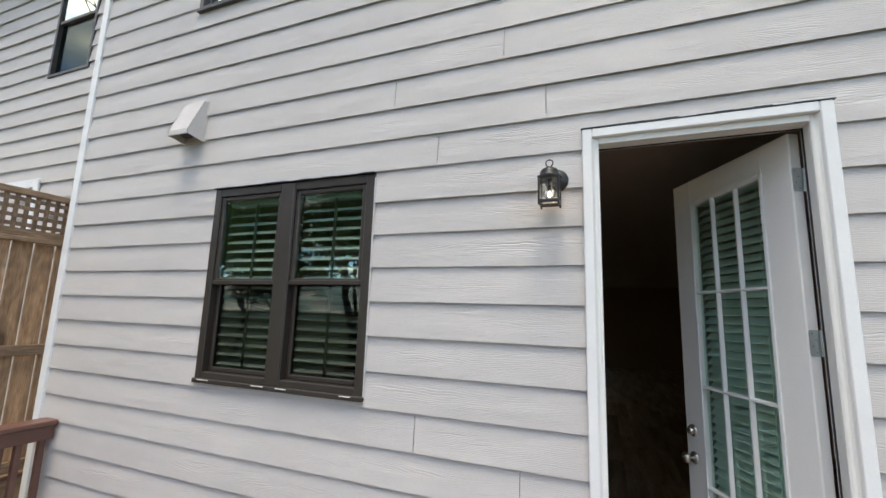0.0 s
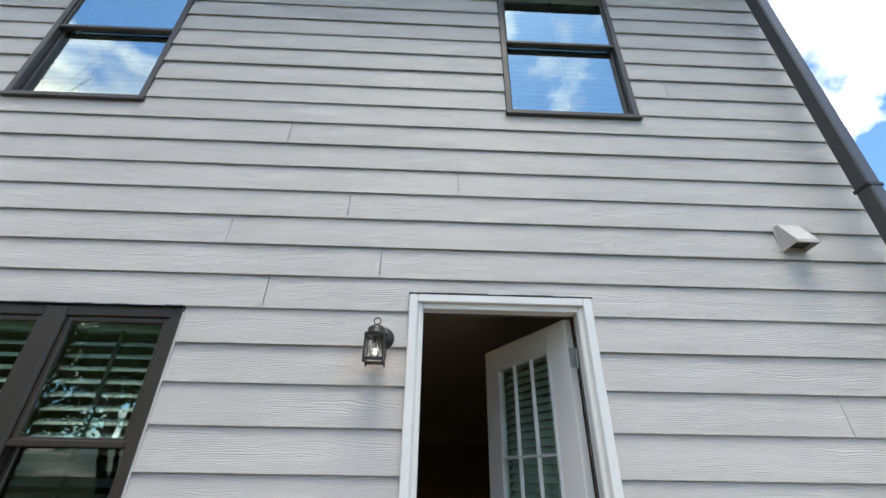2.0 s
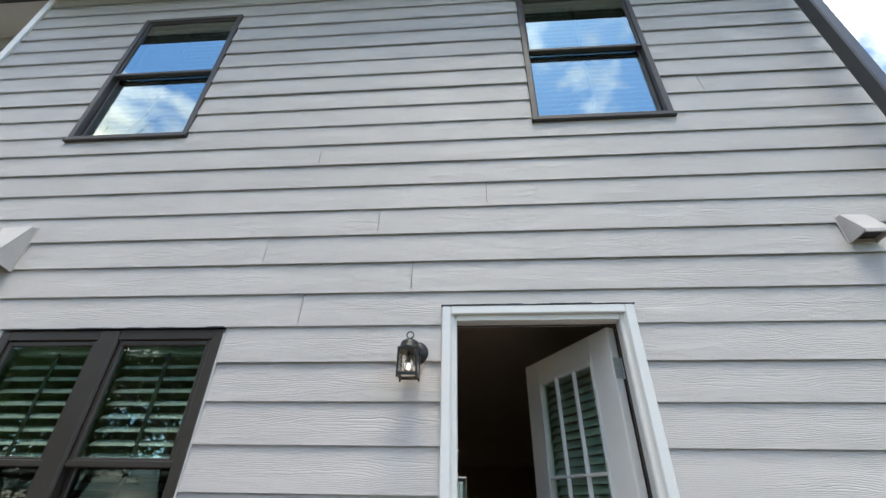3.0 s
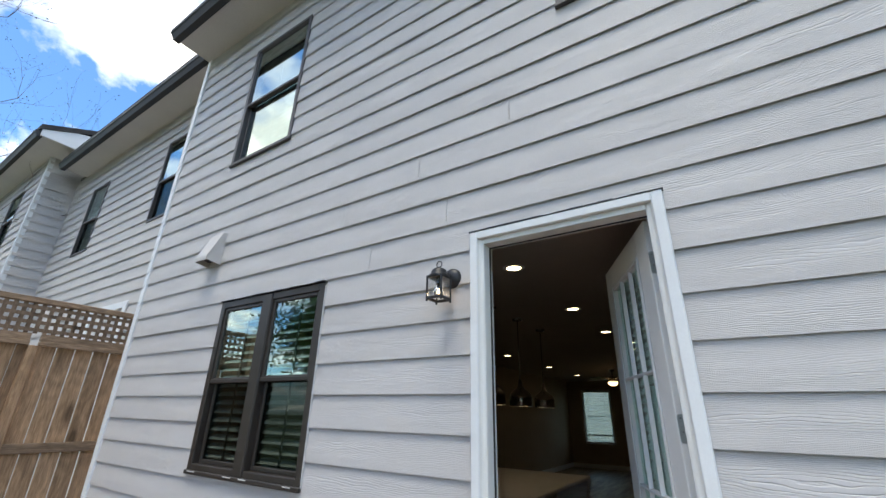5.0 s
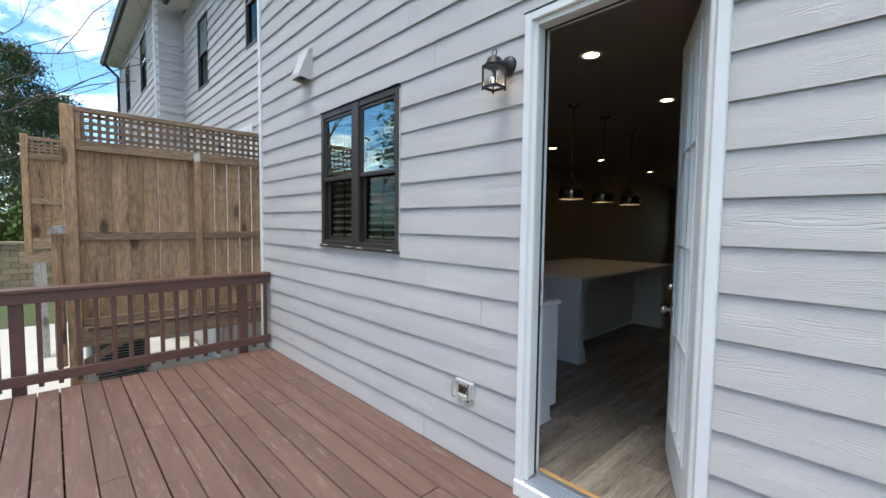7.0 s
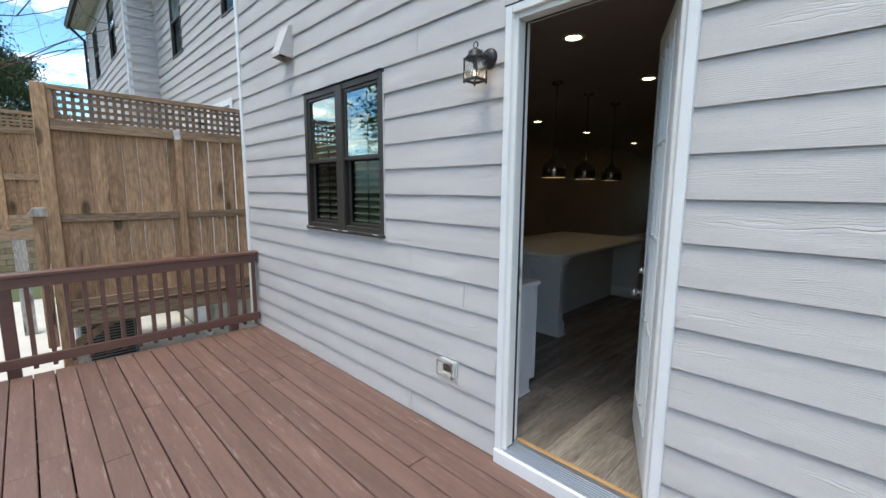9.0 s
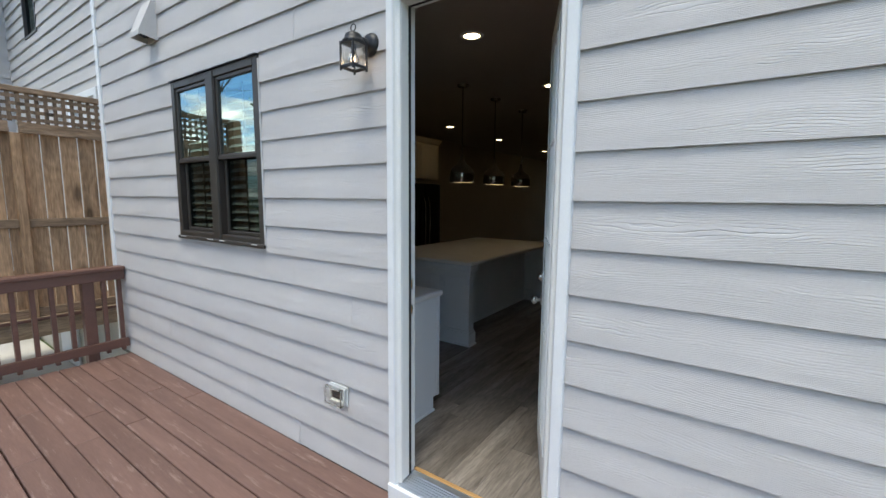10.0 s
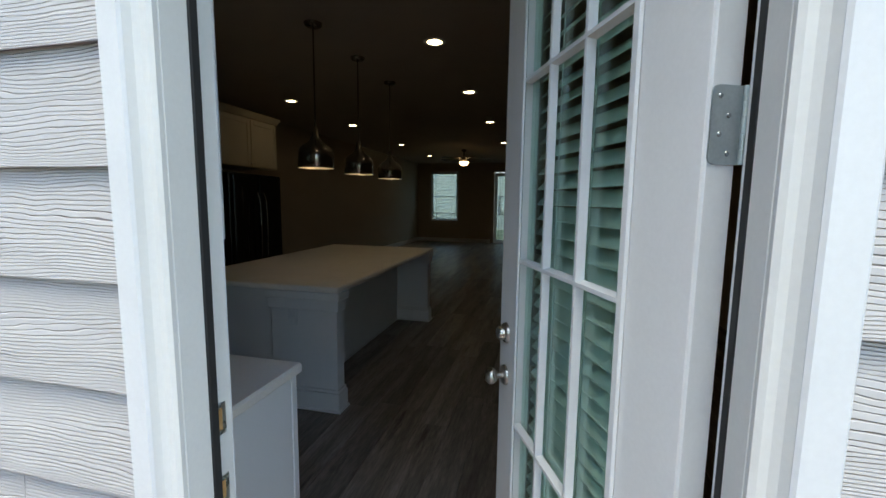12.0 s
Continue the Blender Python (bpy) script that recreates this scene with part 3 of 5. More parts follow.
# ---- floors ----
tagged(part("subfloor", Shape().box(XL + 0.06, XR - 0.06, 2.201, 15.729, FLOOR - 0.1, FLOOR - 0.008), DARK), "dark subfloor under the planks", "floor", kind="structure")


# ---- windows ----
def sash(parent, name, x0, x1, z0, z1, y, w, material, pane, pane_name="pane"):
    """A sash frame of four mitred bars with its pane."""
    f = Shape()
    prof = 0.012
    f.box(x0, x0 + w, y, y + 0.03, z0, z1, 0.004).box(x1 - w, x1, y, y + 0.03, z0, z1, 0.004)
    f.box(x0 + w, x1 - w, y, y + 0.03, z1 - w, z1, 0.004).box(x0 + w, x1 - w, y, y + 0.03, z0, z0 + w, 0.004)
    fr = part(name, f, material, parent)
    g = Shape().box(x0 + w - 0.003, x1 - w + 0.003, y + prof, y + prof + 0.004, z0 + w - 0.003, z1 - w + 0.003)
    p = part(pane_name, g, pane, fr)
    p.visible_shadow = False
    return fr


def frame_bars(x0, x1, z0, z1, y0, y1, w, b=0.004):
    s = Shape()
    s.box(x0, x0 + w, y0, y1, z0, z1, b).box(x1 - w, x1, y0, y1, z0, z1, b)
    s.box(x0 + w, x1 - w, y0, y1, z1 - w, z1, b).box(x0 + w, x1 - w, y0, y1, z0, z0 + w, b)
    return s


def single_hung(name, x0, x1, z0, z1, mid, y, material, upper, lower, w=0.045, label="", sw=0.022):
    win = thing(name, pose(0, 0, 0), label, "window", kind="structure")
    part("window_frame", frame_bars(x0, x1, z0, z1, y - 0.026, y + 0.06, w), material, win)
    part("window_sill", Shape().box(x0 - 0.006, x1 + 0.006, y - 0.04, y + 0.02, z0 - 0.012, z0 + 0.014, 0.004), material, win)
    sash(win, "upper_sash", x0 + w + 0.001, x1 - w - 0.001, mid, z1 - w - 0.001, y - 0.016, sw, material, upper)
    sash(win, "lower_sash", x0 + w + 0.001, x1 - w - 0.001, z0 + w + 0.001, mid + 0.03, y + 0.018, sw, material, lower)
    part("meeting_rail", Shape().box(x0 + w, x1 - w, y - 0.022, y + 0.012, mid - 0.012, mid + 0.016, 0.004), material, win)
    return win


# twin window over the kitchen counter
mx = (WIN[0] + WIN[1]) / 2 + 0.003
for name, a, b in (("window_1", WIN[0], mx - 0.001), ("window_2", mx + 0.001, WIN[1])):
    w = single_hung(name, a, b, WIN[2], WIN[3], 1.855, W + 0.006, BRONZE, PANE, PANE_SCREEN, 0.052,
                    "dark bronze single-hung window over the deck, blinds behind the glass", 0.026)
    for i, x in enumerate((a + 0.04, b - 0.13)):
        part("caulk", Shape().box(x, x + random.uniform(0.06, 0.1), W - 0.037, W - 0.03, WIN[2] + 0.004, WIN[2] + 0.010, 0.002), CAULK, w, "smeared white caulk")
part("window_mullion", Shape().box(mx - 0.05, mx + 0.05, W - 0.028, W - 0.014, WIN[2] + 0.015, WIN[3] - 0.005, 0.005), BRONZE, bpy.data.objects["window_1"])
part("caulk_edge", Shape().box(WIN[1], WIN[1] + 0.006, W - 0.02, W - 0.006, WIN[2] - 0.01, WIN[3] - 0.02, 0.002), CAULK, bpy.data.objects["window_2"], "white caulk bead")
single_hung("window_3", *UWL, 4.565, W + 0.006, BRONZE_UP, PANE_UP, PANE_UP, 0.04, "bronze single-hung upper window reflecting clouds", 0.014)
single_hung("window_4", *UWR, 4.60, W + 0.006, BRONZE_UP, PANE_UP, PANE_UP, 0.04, "bronze single-hung upper window reflecting clouds", 0.014)


def blind(x0, x1, z0, z1, y, pitch, tilt, depth, label, rods=2, name="window_blind"):
    """A slatted blind: head rail, slats, ladder tapes, bottom rail."""
    b = thing(name, pose((x0 + x1) / 2, y, z0), label, "blind", "window blinds")
    h, l = z1 - z0, (x1 - x0) / 2
    part("head_rail", Shape().box(-l, l, -0.025, 0.03, h - 0.05, h, 0.004), SLAT, b)
    part("bottom_rail", Shape().box(-l, l, -0.02, 0.02, 0, 0.02, 0.004), SLAT, b)
    c, sn = math.cos(radians(tilt)) * depth / 2, math.sin(radians(tilt)) * depth / 2
    n = int((h - 0.09) / pitch)
    th = 0.0016
    data = Shape().solid([(-l, -c, -sn - th), (l, -c, -sn - th), (l, 0, th + 0.002), (-l, 0, th + 0.002), (l, c, sn - th), (-l, c, sn - th),
                          (-l, -c, -sn + th), (l, -c, -sn + th), (l, 0, 3 * th + 0.002), (-l, 0, 3 * th + 0.002), (l, c, sn + th), (-l, c, sn + th)],
                         [(0, 3, 2, 1), (3, 5, 4, 2), (6, 7, 8, 9), (9, 8, 10, 11), (0, 1, 7, 6), (5, 11, 10, 4), (0, 6, 9, 3), (3, 9, 11, 5), (1, 2, 8, 7), (2, 4, 10, 8)]
                         ).mesh("slat", SLAT)
    for i in range(n):
        part("slat", data, SLAT, b, at=pose(0, 0, 0.045 + i * pitch))
    for i in range(rods):
        x = 0 if rods == 1 else -l * 0.62 + 1.24 * l * i / (rods - 1)
        part("tilt_rod" if rods == 1 else "ladder_tape", Shape().box(x - 0.009, x + 0.009, -depth / 2 - 0.008, -depth / 2 - 0.003, 0.02, h - 0.05), BLIND_ROD if rods == 1 else SLAT, b)
    return b


for a, b in ((WIN[0] + 0.055, mx - 0.06), (mx + 0.06, WIN[1] - 0.055)):
    blind(a, b, WIN[2] + 0.06, WIN[3] - 0.05, W + 0.085, 0.058, 30, 0.058, "white slatted blind half open behind the kitchen window", 1)
for u in (UWL, UWR):
    blind(u[0] + 0.05, u[1] - 0.05, u[2] + 0.05, u[3] - 0.05, W + 0.075, 0.05, 50, 0.05, "white slatted blind nearly closed in an upper window", 1)

# ---- back door ----
casing = Shape()
for x0, x1 in ((DOOR[0], OPEN[0] - 0.012), (OPEN[1] + 0.012, DOOR[1])):
    casing.box(x0, x1, W - 0.034, W + 0.006, 0.03, DOOR[3], 0.004)
casing.box(OPEN[0] - 0.0118, OPEN[1] + 0.0118, W - 0.034, W + 0.006, OPEN[3] + 0.012, DOOR[3], 0.004)
tagged(part("trim_door_casing", casing, WHITE_TRIM), "white brickmould casing round the back door", "trim", kind="structure")
random.seed(5)
# uneven dark strips draw the shadow line between the siding and each frame head
for x0, x1, z in ((DOOR[0] - 0.004, DOOR[1] + 0.006, DOOR[3]), (WIN[0], WIN[1], WIN[3])):
    shadow_strip = Shape()
    for i in range(14):
        a, b = x0 + (x1 - x0) * i / 14, x0 + (x1 - x0) * (i + 1) / 14
        shadow_strip.box(a, b, W - 0.036, W - 0.004, z + 0.0005, z + random.uniform(0.003, 0.0075))
    tagged(part("flashing", shadow_strip, GUTTER), "dark uneven flashing strip over the frame, coloured as its shadow line", "flashing", kind="structure")
bead = Shape()
for x, d in ((OPEN[0] - 0.0115, 1), (OPEN[1] + 0.0115, -1)):
    bead.prism([(x, W - 0.030), (x, W - 0.0005), (x + d * 0.0272, W - 0.0005), (x + d * 0.0272, W - 0.008), (x + d * 0.021, W - 0.0125), (x + d * 0.012, W - 0.014), (x + d * 0.005, W - 0.020)], "z", 0.09, OPEN[3] + 0.011)
bead.box(OPEN[0] + 0.016, OPEN[1] - 0.016, W - 0.013, W - 0.0005, OPEN[3] - 0.015, OPEN[3] + 0.0115)
tagged(part("trim_door_bead", bead, JAMB_PAINT), "cream inner bead of the door casing", "trim", kind="structure")
jamb = Shape()
for x0, x1 in ((OPEN[0] - 0.03, OPEN[0]), (OPEN[1], OPEN[1] + 0.03)):
    jamb.box(x0, x1, W + 0.0065, 2.218, 0.09, OPEN[3] + 0.03)
jamb.box(OPEN[0], OPEN[1], W + 0.0065, 2.218, OPEN[3], OPEN[3] + 0.03)
tagged(part("door_jamb", jamb, JAMB_PAINT), "cream painted door jamb", "door frame", kind="structure")
stop = Shape()
for x0, x1 in ((OPEN[0], OPEN[0] + 0.016), (OPEN[1] - 0.016, OPEN[1])):
    stop.box(x0, x1, W + 0.0, W + 0.053, 0.1, OPEN[3], 0.002)
stop.box(OPEN[0] + 0.016, OPEN[1] - 0.016, W + 0.0, W + 0.053, OPEN[3] - 0.016, OPEN[3], 0.002)
tagged(part("door_stop", stop, JAMB_PAINT), "cream painted door stop", "door frame", kind="structure")
strip = Shape()
for x0, x1 in ((OPEN[0], OPEN[0] + 0.016), (OPEN[1] - 0.016, OPEN[1])):
    strip.box(x0, x1, W + 0.0535, W + 0.074, 0.1, OPEN[3], 0.003)
strip.box(OPEN[0] + 0.016, OPEN[1] - 0.016, W + 0.0535, W + 0.074, OPEN[3] - 0.016, OPEN[3], 0.003)
tagged(part("weather_strip", strip, RUBBER), "black rubber weather strip in the door frame", "weather strip", kind="structure")
tagged(part("trim_inner_casing", Shape().box(OPEN[0] - 0.075, OPEN[0] - 0.003, 2.2185, 2.228, FLOOR, OPEN[3] + 0.07, 0.004)
            .box(OPEN[1] + 0.003, OPEN[1] + 0.075, 2.2185, 2.228, FLOOR, OPEN[3] + 0.07, 0.004), WHITE_TRIM), "white inner door casing", "trim", kind="structure")
sill = thing("door_sill", pose(0.3545, W, 0), "white sill board and ribbed aluminium threshold", "threshold", kind="structure")
part("nosing", Shape().box(-0.455, 0.446, -0.046, 0.02, -0.03, 0.082, 0.006), WHITE_TRIM, sill)
th = Shape().prism([(-0.03, 0.0825), (-0.03, 0.086), (0.085, 0.096), (0.105, 0.1), (0.105, 0.0825)], "x", -0.395, 0.395)
part("threshold", th, ALU, sill, "ribbed mill aluminium")
for i in range(7):
    y = -0.024 + i * 0.0155
    z = 0.086 + (y + 0.03) * 0.087
    part("rib", Shape().box(-0.394, 0.394, y, y + 0.007, z - 0.001, z + 0.004, 0.0015), ALU, sill)
part("wood_strip", Shape().box(-0.395, 0.395, 0.1055, 0.13, 0.09, 0.106, 0.003), RAW_PINE, sill, "raw pine strip")

for z, h in ((1.142, 0.058), (1.008, 0.05)):
    sp = thing("strike_plate", pose(OPEN[0] + 0.0015, W + 0.088, z), "brushed nickel strike plate let into the door jamb", "strike plate", "strike plates")
    part("plate", frame_bars(-0.014, 0.014, -h / 2, h / 2, -0.001, 0.001, 0.008, 0.0), STEEL, sp, at=pose(0, 0, 0, 0, 0, 90))
    part("pocket", Shape().box(-0.0004, 0.0004, -0.006, 0.006, -h / 2 + 0.008, h / 2 - 0.008), RAW_PINE, sp)
    for s2 in (-1, 1):
        part("screw", Shape().cyl((0, 0, s2 * (h / 2 - 0.004)), (0.002, 0, s2 * (h / 2 - 0.004)), 0.003, n=8), SCREW, sp)

SWING = 65.8
door = thing("door_1", pose(0.750, 2.228, FLOOR + 0.018, 0, 0, -SWING), "pale grey glazed back door standing open, twelve lites with a blind inside", "door")
DW, DH = 0.790, 2.375
g0, g1, gz0, gz1 = -DW + 0.152, -0.152, 0.255, 2.245
leaf = frame_bars(-DW, -0.004, 0.0, DH, -0.049, -0.004, 0.146, 0.003)
leaf.box(-DW + 0.146, -0.15, -0.049, -0.004, 0.146, gz0 - 0.003, 0.0)
part("door_leaf", leaf, DOOR_PAINT, door)
part("glazing_frame", frame_bars(g0 - 0.012, g1 + 0.012, gz0 - 0.012, gz1 + 0.012, -0.058, -0.0495, 0.022, 0.004), WHITE_TRIM, door)
cols = [g0 + 0.01, g0 + (g1 - g0) / 3, g0 + 2 * (g1 - g0) / 3, g1 - 0.01]
rows = [gz0 + 0.01 + i * (gz1 - gz0 - 0.02) / 4 for i in range(5)]
for i in range(3):
    for j in range(4):
        lite = part("lite", Shape().box(cols[i], cols[i + 1], -0.032, -0.028, rows[j], rows[j + 1]), PANE_DOOR, door)
        lite.visible_shadow = False
for x in cols[1:3]:
    part("muntin", Shape().prism([(x - 0.009, -0.036), (x - 0.0045, -0.054), (x + 0.0045, -0.054), (x + 0.009, -0.036)], "z", gz0 + 0.008, gz1 - 0.008), WHITE_TRIM, door)
for z in rows[1:4]:
    part("muntin", Shape().prism([(-0.036, z - 0.009), (-0.0545, z - 0.0045), (-0.0545, z + 0.0045), (-0.036, z + 0.009)], "x", g0 + 0.008, g1 - 0.008), WHITE_TRIM, door)
bl = part("blind", Shape().box(g0 - 0.03, g1 + 0.03, 0.004, 0.06, gz1 - 0.01, gz1 + 0.05, 0.004).box(g0 - 0.03, g1 + 0.03, 0.012, 0.05, gz0 - 0.05, gz0 - 0.03, 0.004), SLAT, door,
          "white slatted blind hung on the inside")
sl = Shape().solid([(g0 - 0.03, 0.010, -0.036), (g1 + 0.03, 0.010, -0.036), (g1 + 0.03, 0.042, 0.0), (g0 - 0.03, 0.042, 0.0),
                    (g0 - 0.03, 0.010, -0.033), (g1 + 0.03, 0.010, -0.033), (g1 + 0.03, 0.042, 0.003), (g0 - 0.03, 0.042, 0.003)],
                   [(0, 3, 2, 1), (4, 5, 6, 7), (0, 1, 5, 4), (2, 3, 7, 6), (1, 2, 6, 5), (0, 4, 7, 3)]).mesh("blind_slat", SLAT)
z = gz0
while z < gz1 - 0.02:
    part("blind_slat", sl, SLAT, bl, at=pose(0, 0, z))
    z += 0.0425
for x in (g0 + 0.1, (g0 + g1) / 2 + 0.02, g1 - 0.1):
    part("blind_cord", Shape().cyl((x, 0.009, gz0 - 0.03), (x, 0.009, gz1), 0.0018, n=6), SLAT, bl)
part("bevel_strip", Shape().prism([(-0.0035, -0.049), (-0.0035, -0.004), (0.0, -0.006), (0.0, -0.047)], "z", 0.002, DH - 0.002), WHITE_TRIM, door)


def knob_set(z, turn):
    k = part("door_knob" if turn else "deadbolt", Shape().lathe([(0.0, -0.012), (0.026, -0.012), (0.031, -0.007), (0.032, 0.0)], (-0.73, -0.049, z), axis="y"), STEEL, door, "brushed nickel rose")
    if turn:
        part("knob", Shape().lathe([(0.0, -0.066), (0.015, -0.065), (0.025, -0.056), (0.027, -0.046), (0.022, -0.036), (0.011, -0.028), (0.010, -0.01)], (-0.73, -0.049, z), axis="y"), STEEL, k)
    else:
        part("cylinder", Shape().lathe([(0.0, -0.03), (0.016, -0.03), (0.02, -0.026), (0.022, -0.011)], (-0.73, -0.049, z), axis="y"), STEEL, k)
    part("inner_knob", Shape().lathe([(0.03, 0.0), (0.03, 0.008), (0.012, 0.012), (0.012, 0.034), (0.026, 0.046), (0.022, 0.064), (0.0, 0.068)], (-0.73, -0.004, z), axis="y"), STEEL, k)


knob_set(0.872, True)
knob_set(1.01, False)
for z in (0.18, 0.83, 1.47, 2.125):
    hg = part("hinge", Shape().prism([(-0.002, z), (-0.040, z), (-0.0455, z + 0.0025), (-0.048, z + 0.008), (-0.048, z + 0.092), (-0.0455, z + 0.0975),
                                      (-0.040, z + 0.1), (-0.002, z + 0.1)], "x", 0.0, 0.0022), HINGE_STEEL, door, "zinc plated butt hinge")
    for i in range(5):
        part("knuckle", Shape().cyl((0.004, 0.002, z + i * 0.02 + 0.0003), (0.004, 0.002, z + (i + 1) * 0.02 - 0.0003), 0.006, n=16), HINGE_STEEL, hg)
    for i, dy in enumerate((-0.02, -0.034, -0.022, -0.036)):
        part("screw", Shape().cyl((0.002, dy, z + 0.014 + i * 0.024), (0.0036, dy, z + 0.014 + i * 0.024), 0.0038, 0.0026, n=10), SCREW, hg)

# ---- wall lantern ----
lamp = thing("wall_lantern", pose(-0.216, W - 0.012, 2.172) @ Matrix.Diagonal((0.88, 0.92, 0.88, 1)), "black four-sided wall lantern with seeded glass and a lit bulb", "wall lamp")
lx, ly, lw = -0.024, -0.102, 0.047
part("back_plate", Shape().lathe([(0.0, -0.032), (0.03, -0.03), (0.052, -0.02), (0.06, -0.008), (0.062, 0.002)], (0.0, 0.0, 0.178), 24, "y"), BLACK_METAL, lamp)
part("arm", Shape().tube([(0, -0.02, 0.178), (lx * 0.4, -0.04, 0.188), (lx * 0.8, -0.065, 0.188)], 0.019, 12), BLACK_METAL, lamp)
part("cap", Shape().lathe([(0.060, 0.164), (0.060, 0.169), (0.05, 0.172), (0.047, 0.188), (0.042, 0.203), (0.025, 0.214), (0.008, 0.219), (0.0, 0.22)], (lx, ly, 0), 20), BLACK_METAL, lamp)
rg = Shape()
for i in range(14):
    a, b = 2 * math.pi * i / 14, 2 * math.pi * (i + 1) / 14
    rg.cyl((lx + 0.018 * math.cos(a), ly, 0.240 + 0.018 * math.sin(a)), (lx + 0.018 * math.cos(b), ly, 0.240 + 0.018 * math.sin(b)), 0.0034, n=6)
part("ring", rg, BLACK_METAL, lamp)
part("top_frame", Shape().box(lx - lw - 0.006, lx + lw + 0.006, ly - lw - 0.006, ly + lw + 0.006, 0.152, 0.1645, 0.002), BLACK_METAL, lamp)
for x0, x1, y0, y1 in ((-1, 1, -1, -0.8), (-1, 1, 0.8, 1), (-1, -0.8, -0.8, 0.8), (0.8, 1, -0.8, 0.8)):
    part("bottom_rail", Shape().box(lx + x0 * (lw + 0.005), lx + x1 * (lw + 0.005), ly + y0 * (lw + 0.005), ly + y1 * (lw + 0.005), 0.026, 0.042, 0.002), BLACK_METAL, lamp)
for sx in (-1, 1):
    for sy in (-1, 1):
        part("post", Shape().box(lx + sx * lw - 0.0048, lx + sx * lw + 0.0048, ly + sy * lw - 0.0048, ly + sy * lw + 0.0048, 0.016, 0.156, 0.001), BLACK_METAL, lamp)
for k in range(4):
    part("glass_pane", Shape().box(-lw + 0.005, lw - 0.005, -lw - 0.001, -lw + 0.001, 0.042, 0.152), SEEDED, lamp, at=pose(lx, ly, 0, 0, 0, k * 90)).visible_shadow = False
part("socket", Shape().cyl((lx, ly, 0.152), (lx, ly, 0.122), 0.014), BLACK_METAL, lamp)
part("bulb", Shape().lathe([(0.012, 0.122), (0.014, 0.112), (0.024, 0.094), (0.029, 0.076), (0.025, 0.058), (0.013, 0.048), (0.0, 0.046)], (lx, ly, 0), 16), BULB_GLASS, lamp).visible_shadow = False
part("filament", Shape().lathe([(0.0, 0.055), (0.009, 0.062), (0.013, 0.076), (0.008, 0.096), (0.0, 0.104)], (lx, ly, 0), 10), BULB, lamp)


# ---- vent hoods, outlet ----
def vent(x0, x1, z0, z1, label, out=0.125):
    v = thing("vent_hood", pose((x0 + x1) / 2, W - 0.012, z0), label, "vent", "wall vents")
    l, h = (x1 - x0) / 2, z1 - z0
    s = Shape()
    t = 0.006
    s.solid([(-l, 0, h), (l, 0, h), (l, -0.03, h), (-l, -0.03, h), (-l, -out, h * 0.17), (l, -out, h * 0.17), (-l, -out, h * 0.06), (l, -out, h * 0.06)],
            [(0, 3, 2, 1), (3, 4, 5, 2), (4, 6, 7, 5)])
    for sx in (-1, 1):
        x = sx * l
        s.prism([(0, h), (-0.03, h), (-out, h * 0.17), (-out, h * 0.06), (0, 0.0)], "x", x, x - sx * t)
    s.box(-l + t, l - t, -out + 0.004, -out + 0.011, h * 0.06, h * 0.19)
    part("hood", s, HOOD, v)
    # a dark block fills the hood in place of the shade inside it
    part("duct", Shape().prism([(-0.004, h - 0.008), (-0.028, h - 0.008), (-out + 0.014, h * 0.24), (-out + 0.014, h * 0.21), (-0.004, h * 0.16)], "x", -l + t + 0.001, l - t - 0.001), DARK, v, "dark block filling the hood, stands for its shade")
    part("damper", Shape().prism([(-0.03, h * 0.12), (-out * 0.72, h * 0.185), (-out * 0.72, h * 0.205), (-0.03, h * 0.14)], "x", -l * 0.7, l * 0.7), GUTTER, v)
    part("flange", Shape().box(-l - 0.008, l + 0.008, -0.003, 0.004, 0.0, h + 0.01, 0.001), HOOD, v)
    part("screw", Shape().cyl((l - 0.006, -0.006, h + 0.003), (l - 0.006, -0.002, h + 0.003), 0.004, n=8), SCREW, v)
    return v


vent(-2.722, -2.541, 2.81, 3.097, "beige plastic dryer vent hood on the siding")
vent(1.938, 2.068, 2.872, 3.028, "beige plastic vent hood high on the siding", 0.10)

box = thing("outlet_cover", pose(-0.498, W - 0.012, 0.40) @ Matrix.Diagonal((0.86, 0.8, 0.86, 1)), "clear bubble weatherproof outlet cover on the siding", "outlet")
part("base_plate", Shape().box(-0.085, 0.085, -0.012, 0.004, 0.0, 0.13, 0.004), PLASTIC, box)
part("gasket_box", frame_bars(-0.075, 0.075, 0.01, 0.12, -0.035, -0.0125, 0.022, 0.005), PLASTIC, box)
part("bubble", frame_bars(-0.082, 0.082, 0.004, 0.126, -0.068, -0.0355, 0.012, 0.006), CLEAR, box).visible_shadow = False
part("bubble_front", Shape().box(-0.082, 0.082, -0.074, -0.0685, 0.004, 0.126, 0.003), CLEAR, box).visible_shadow = False
part("receptacle", Shape().box(-0.05, 0.05, -0.022, -0.0125, 0.035, 0.095, 0.004), DARK, box)
part("hinge_pin", Shape().cyl((-0.06, -0.04, 0.13), (0.06, -0.04, 0.13), 0.005), PLASTIC, box)

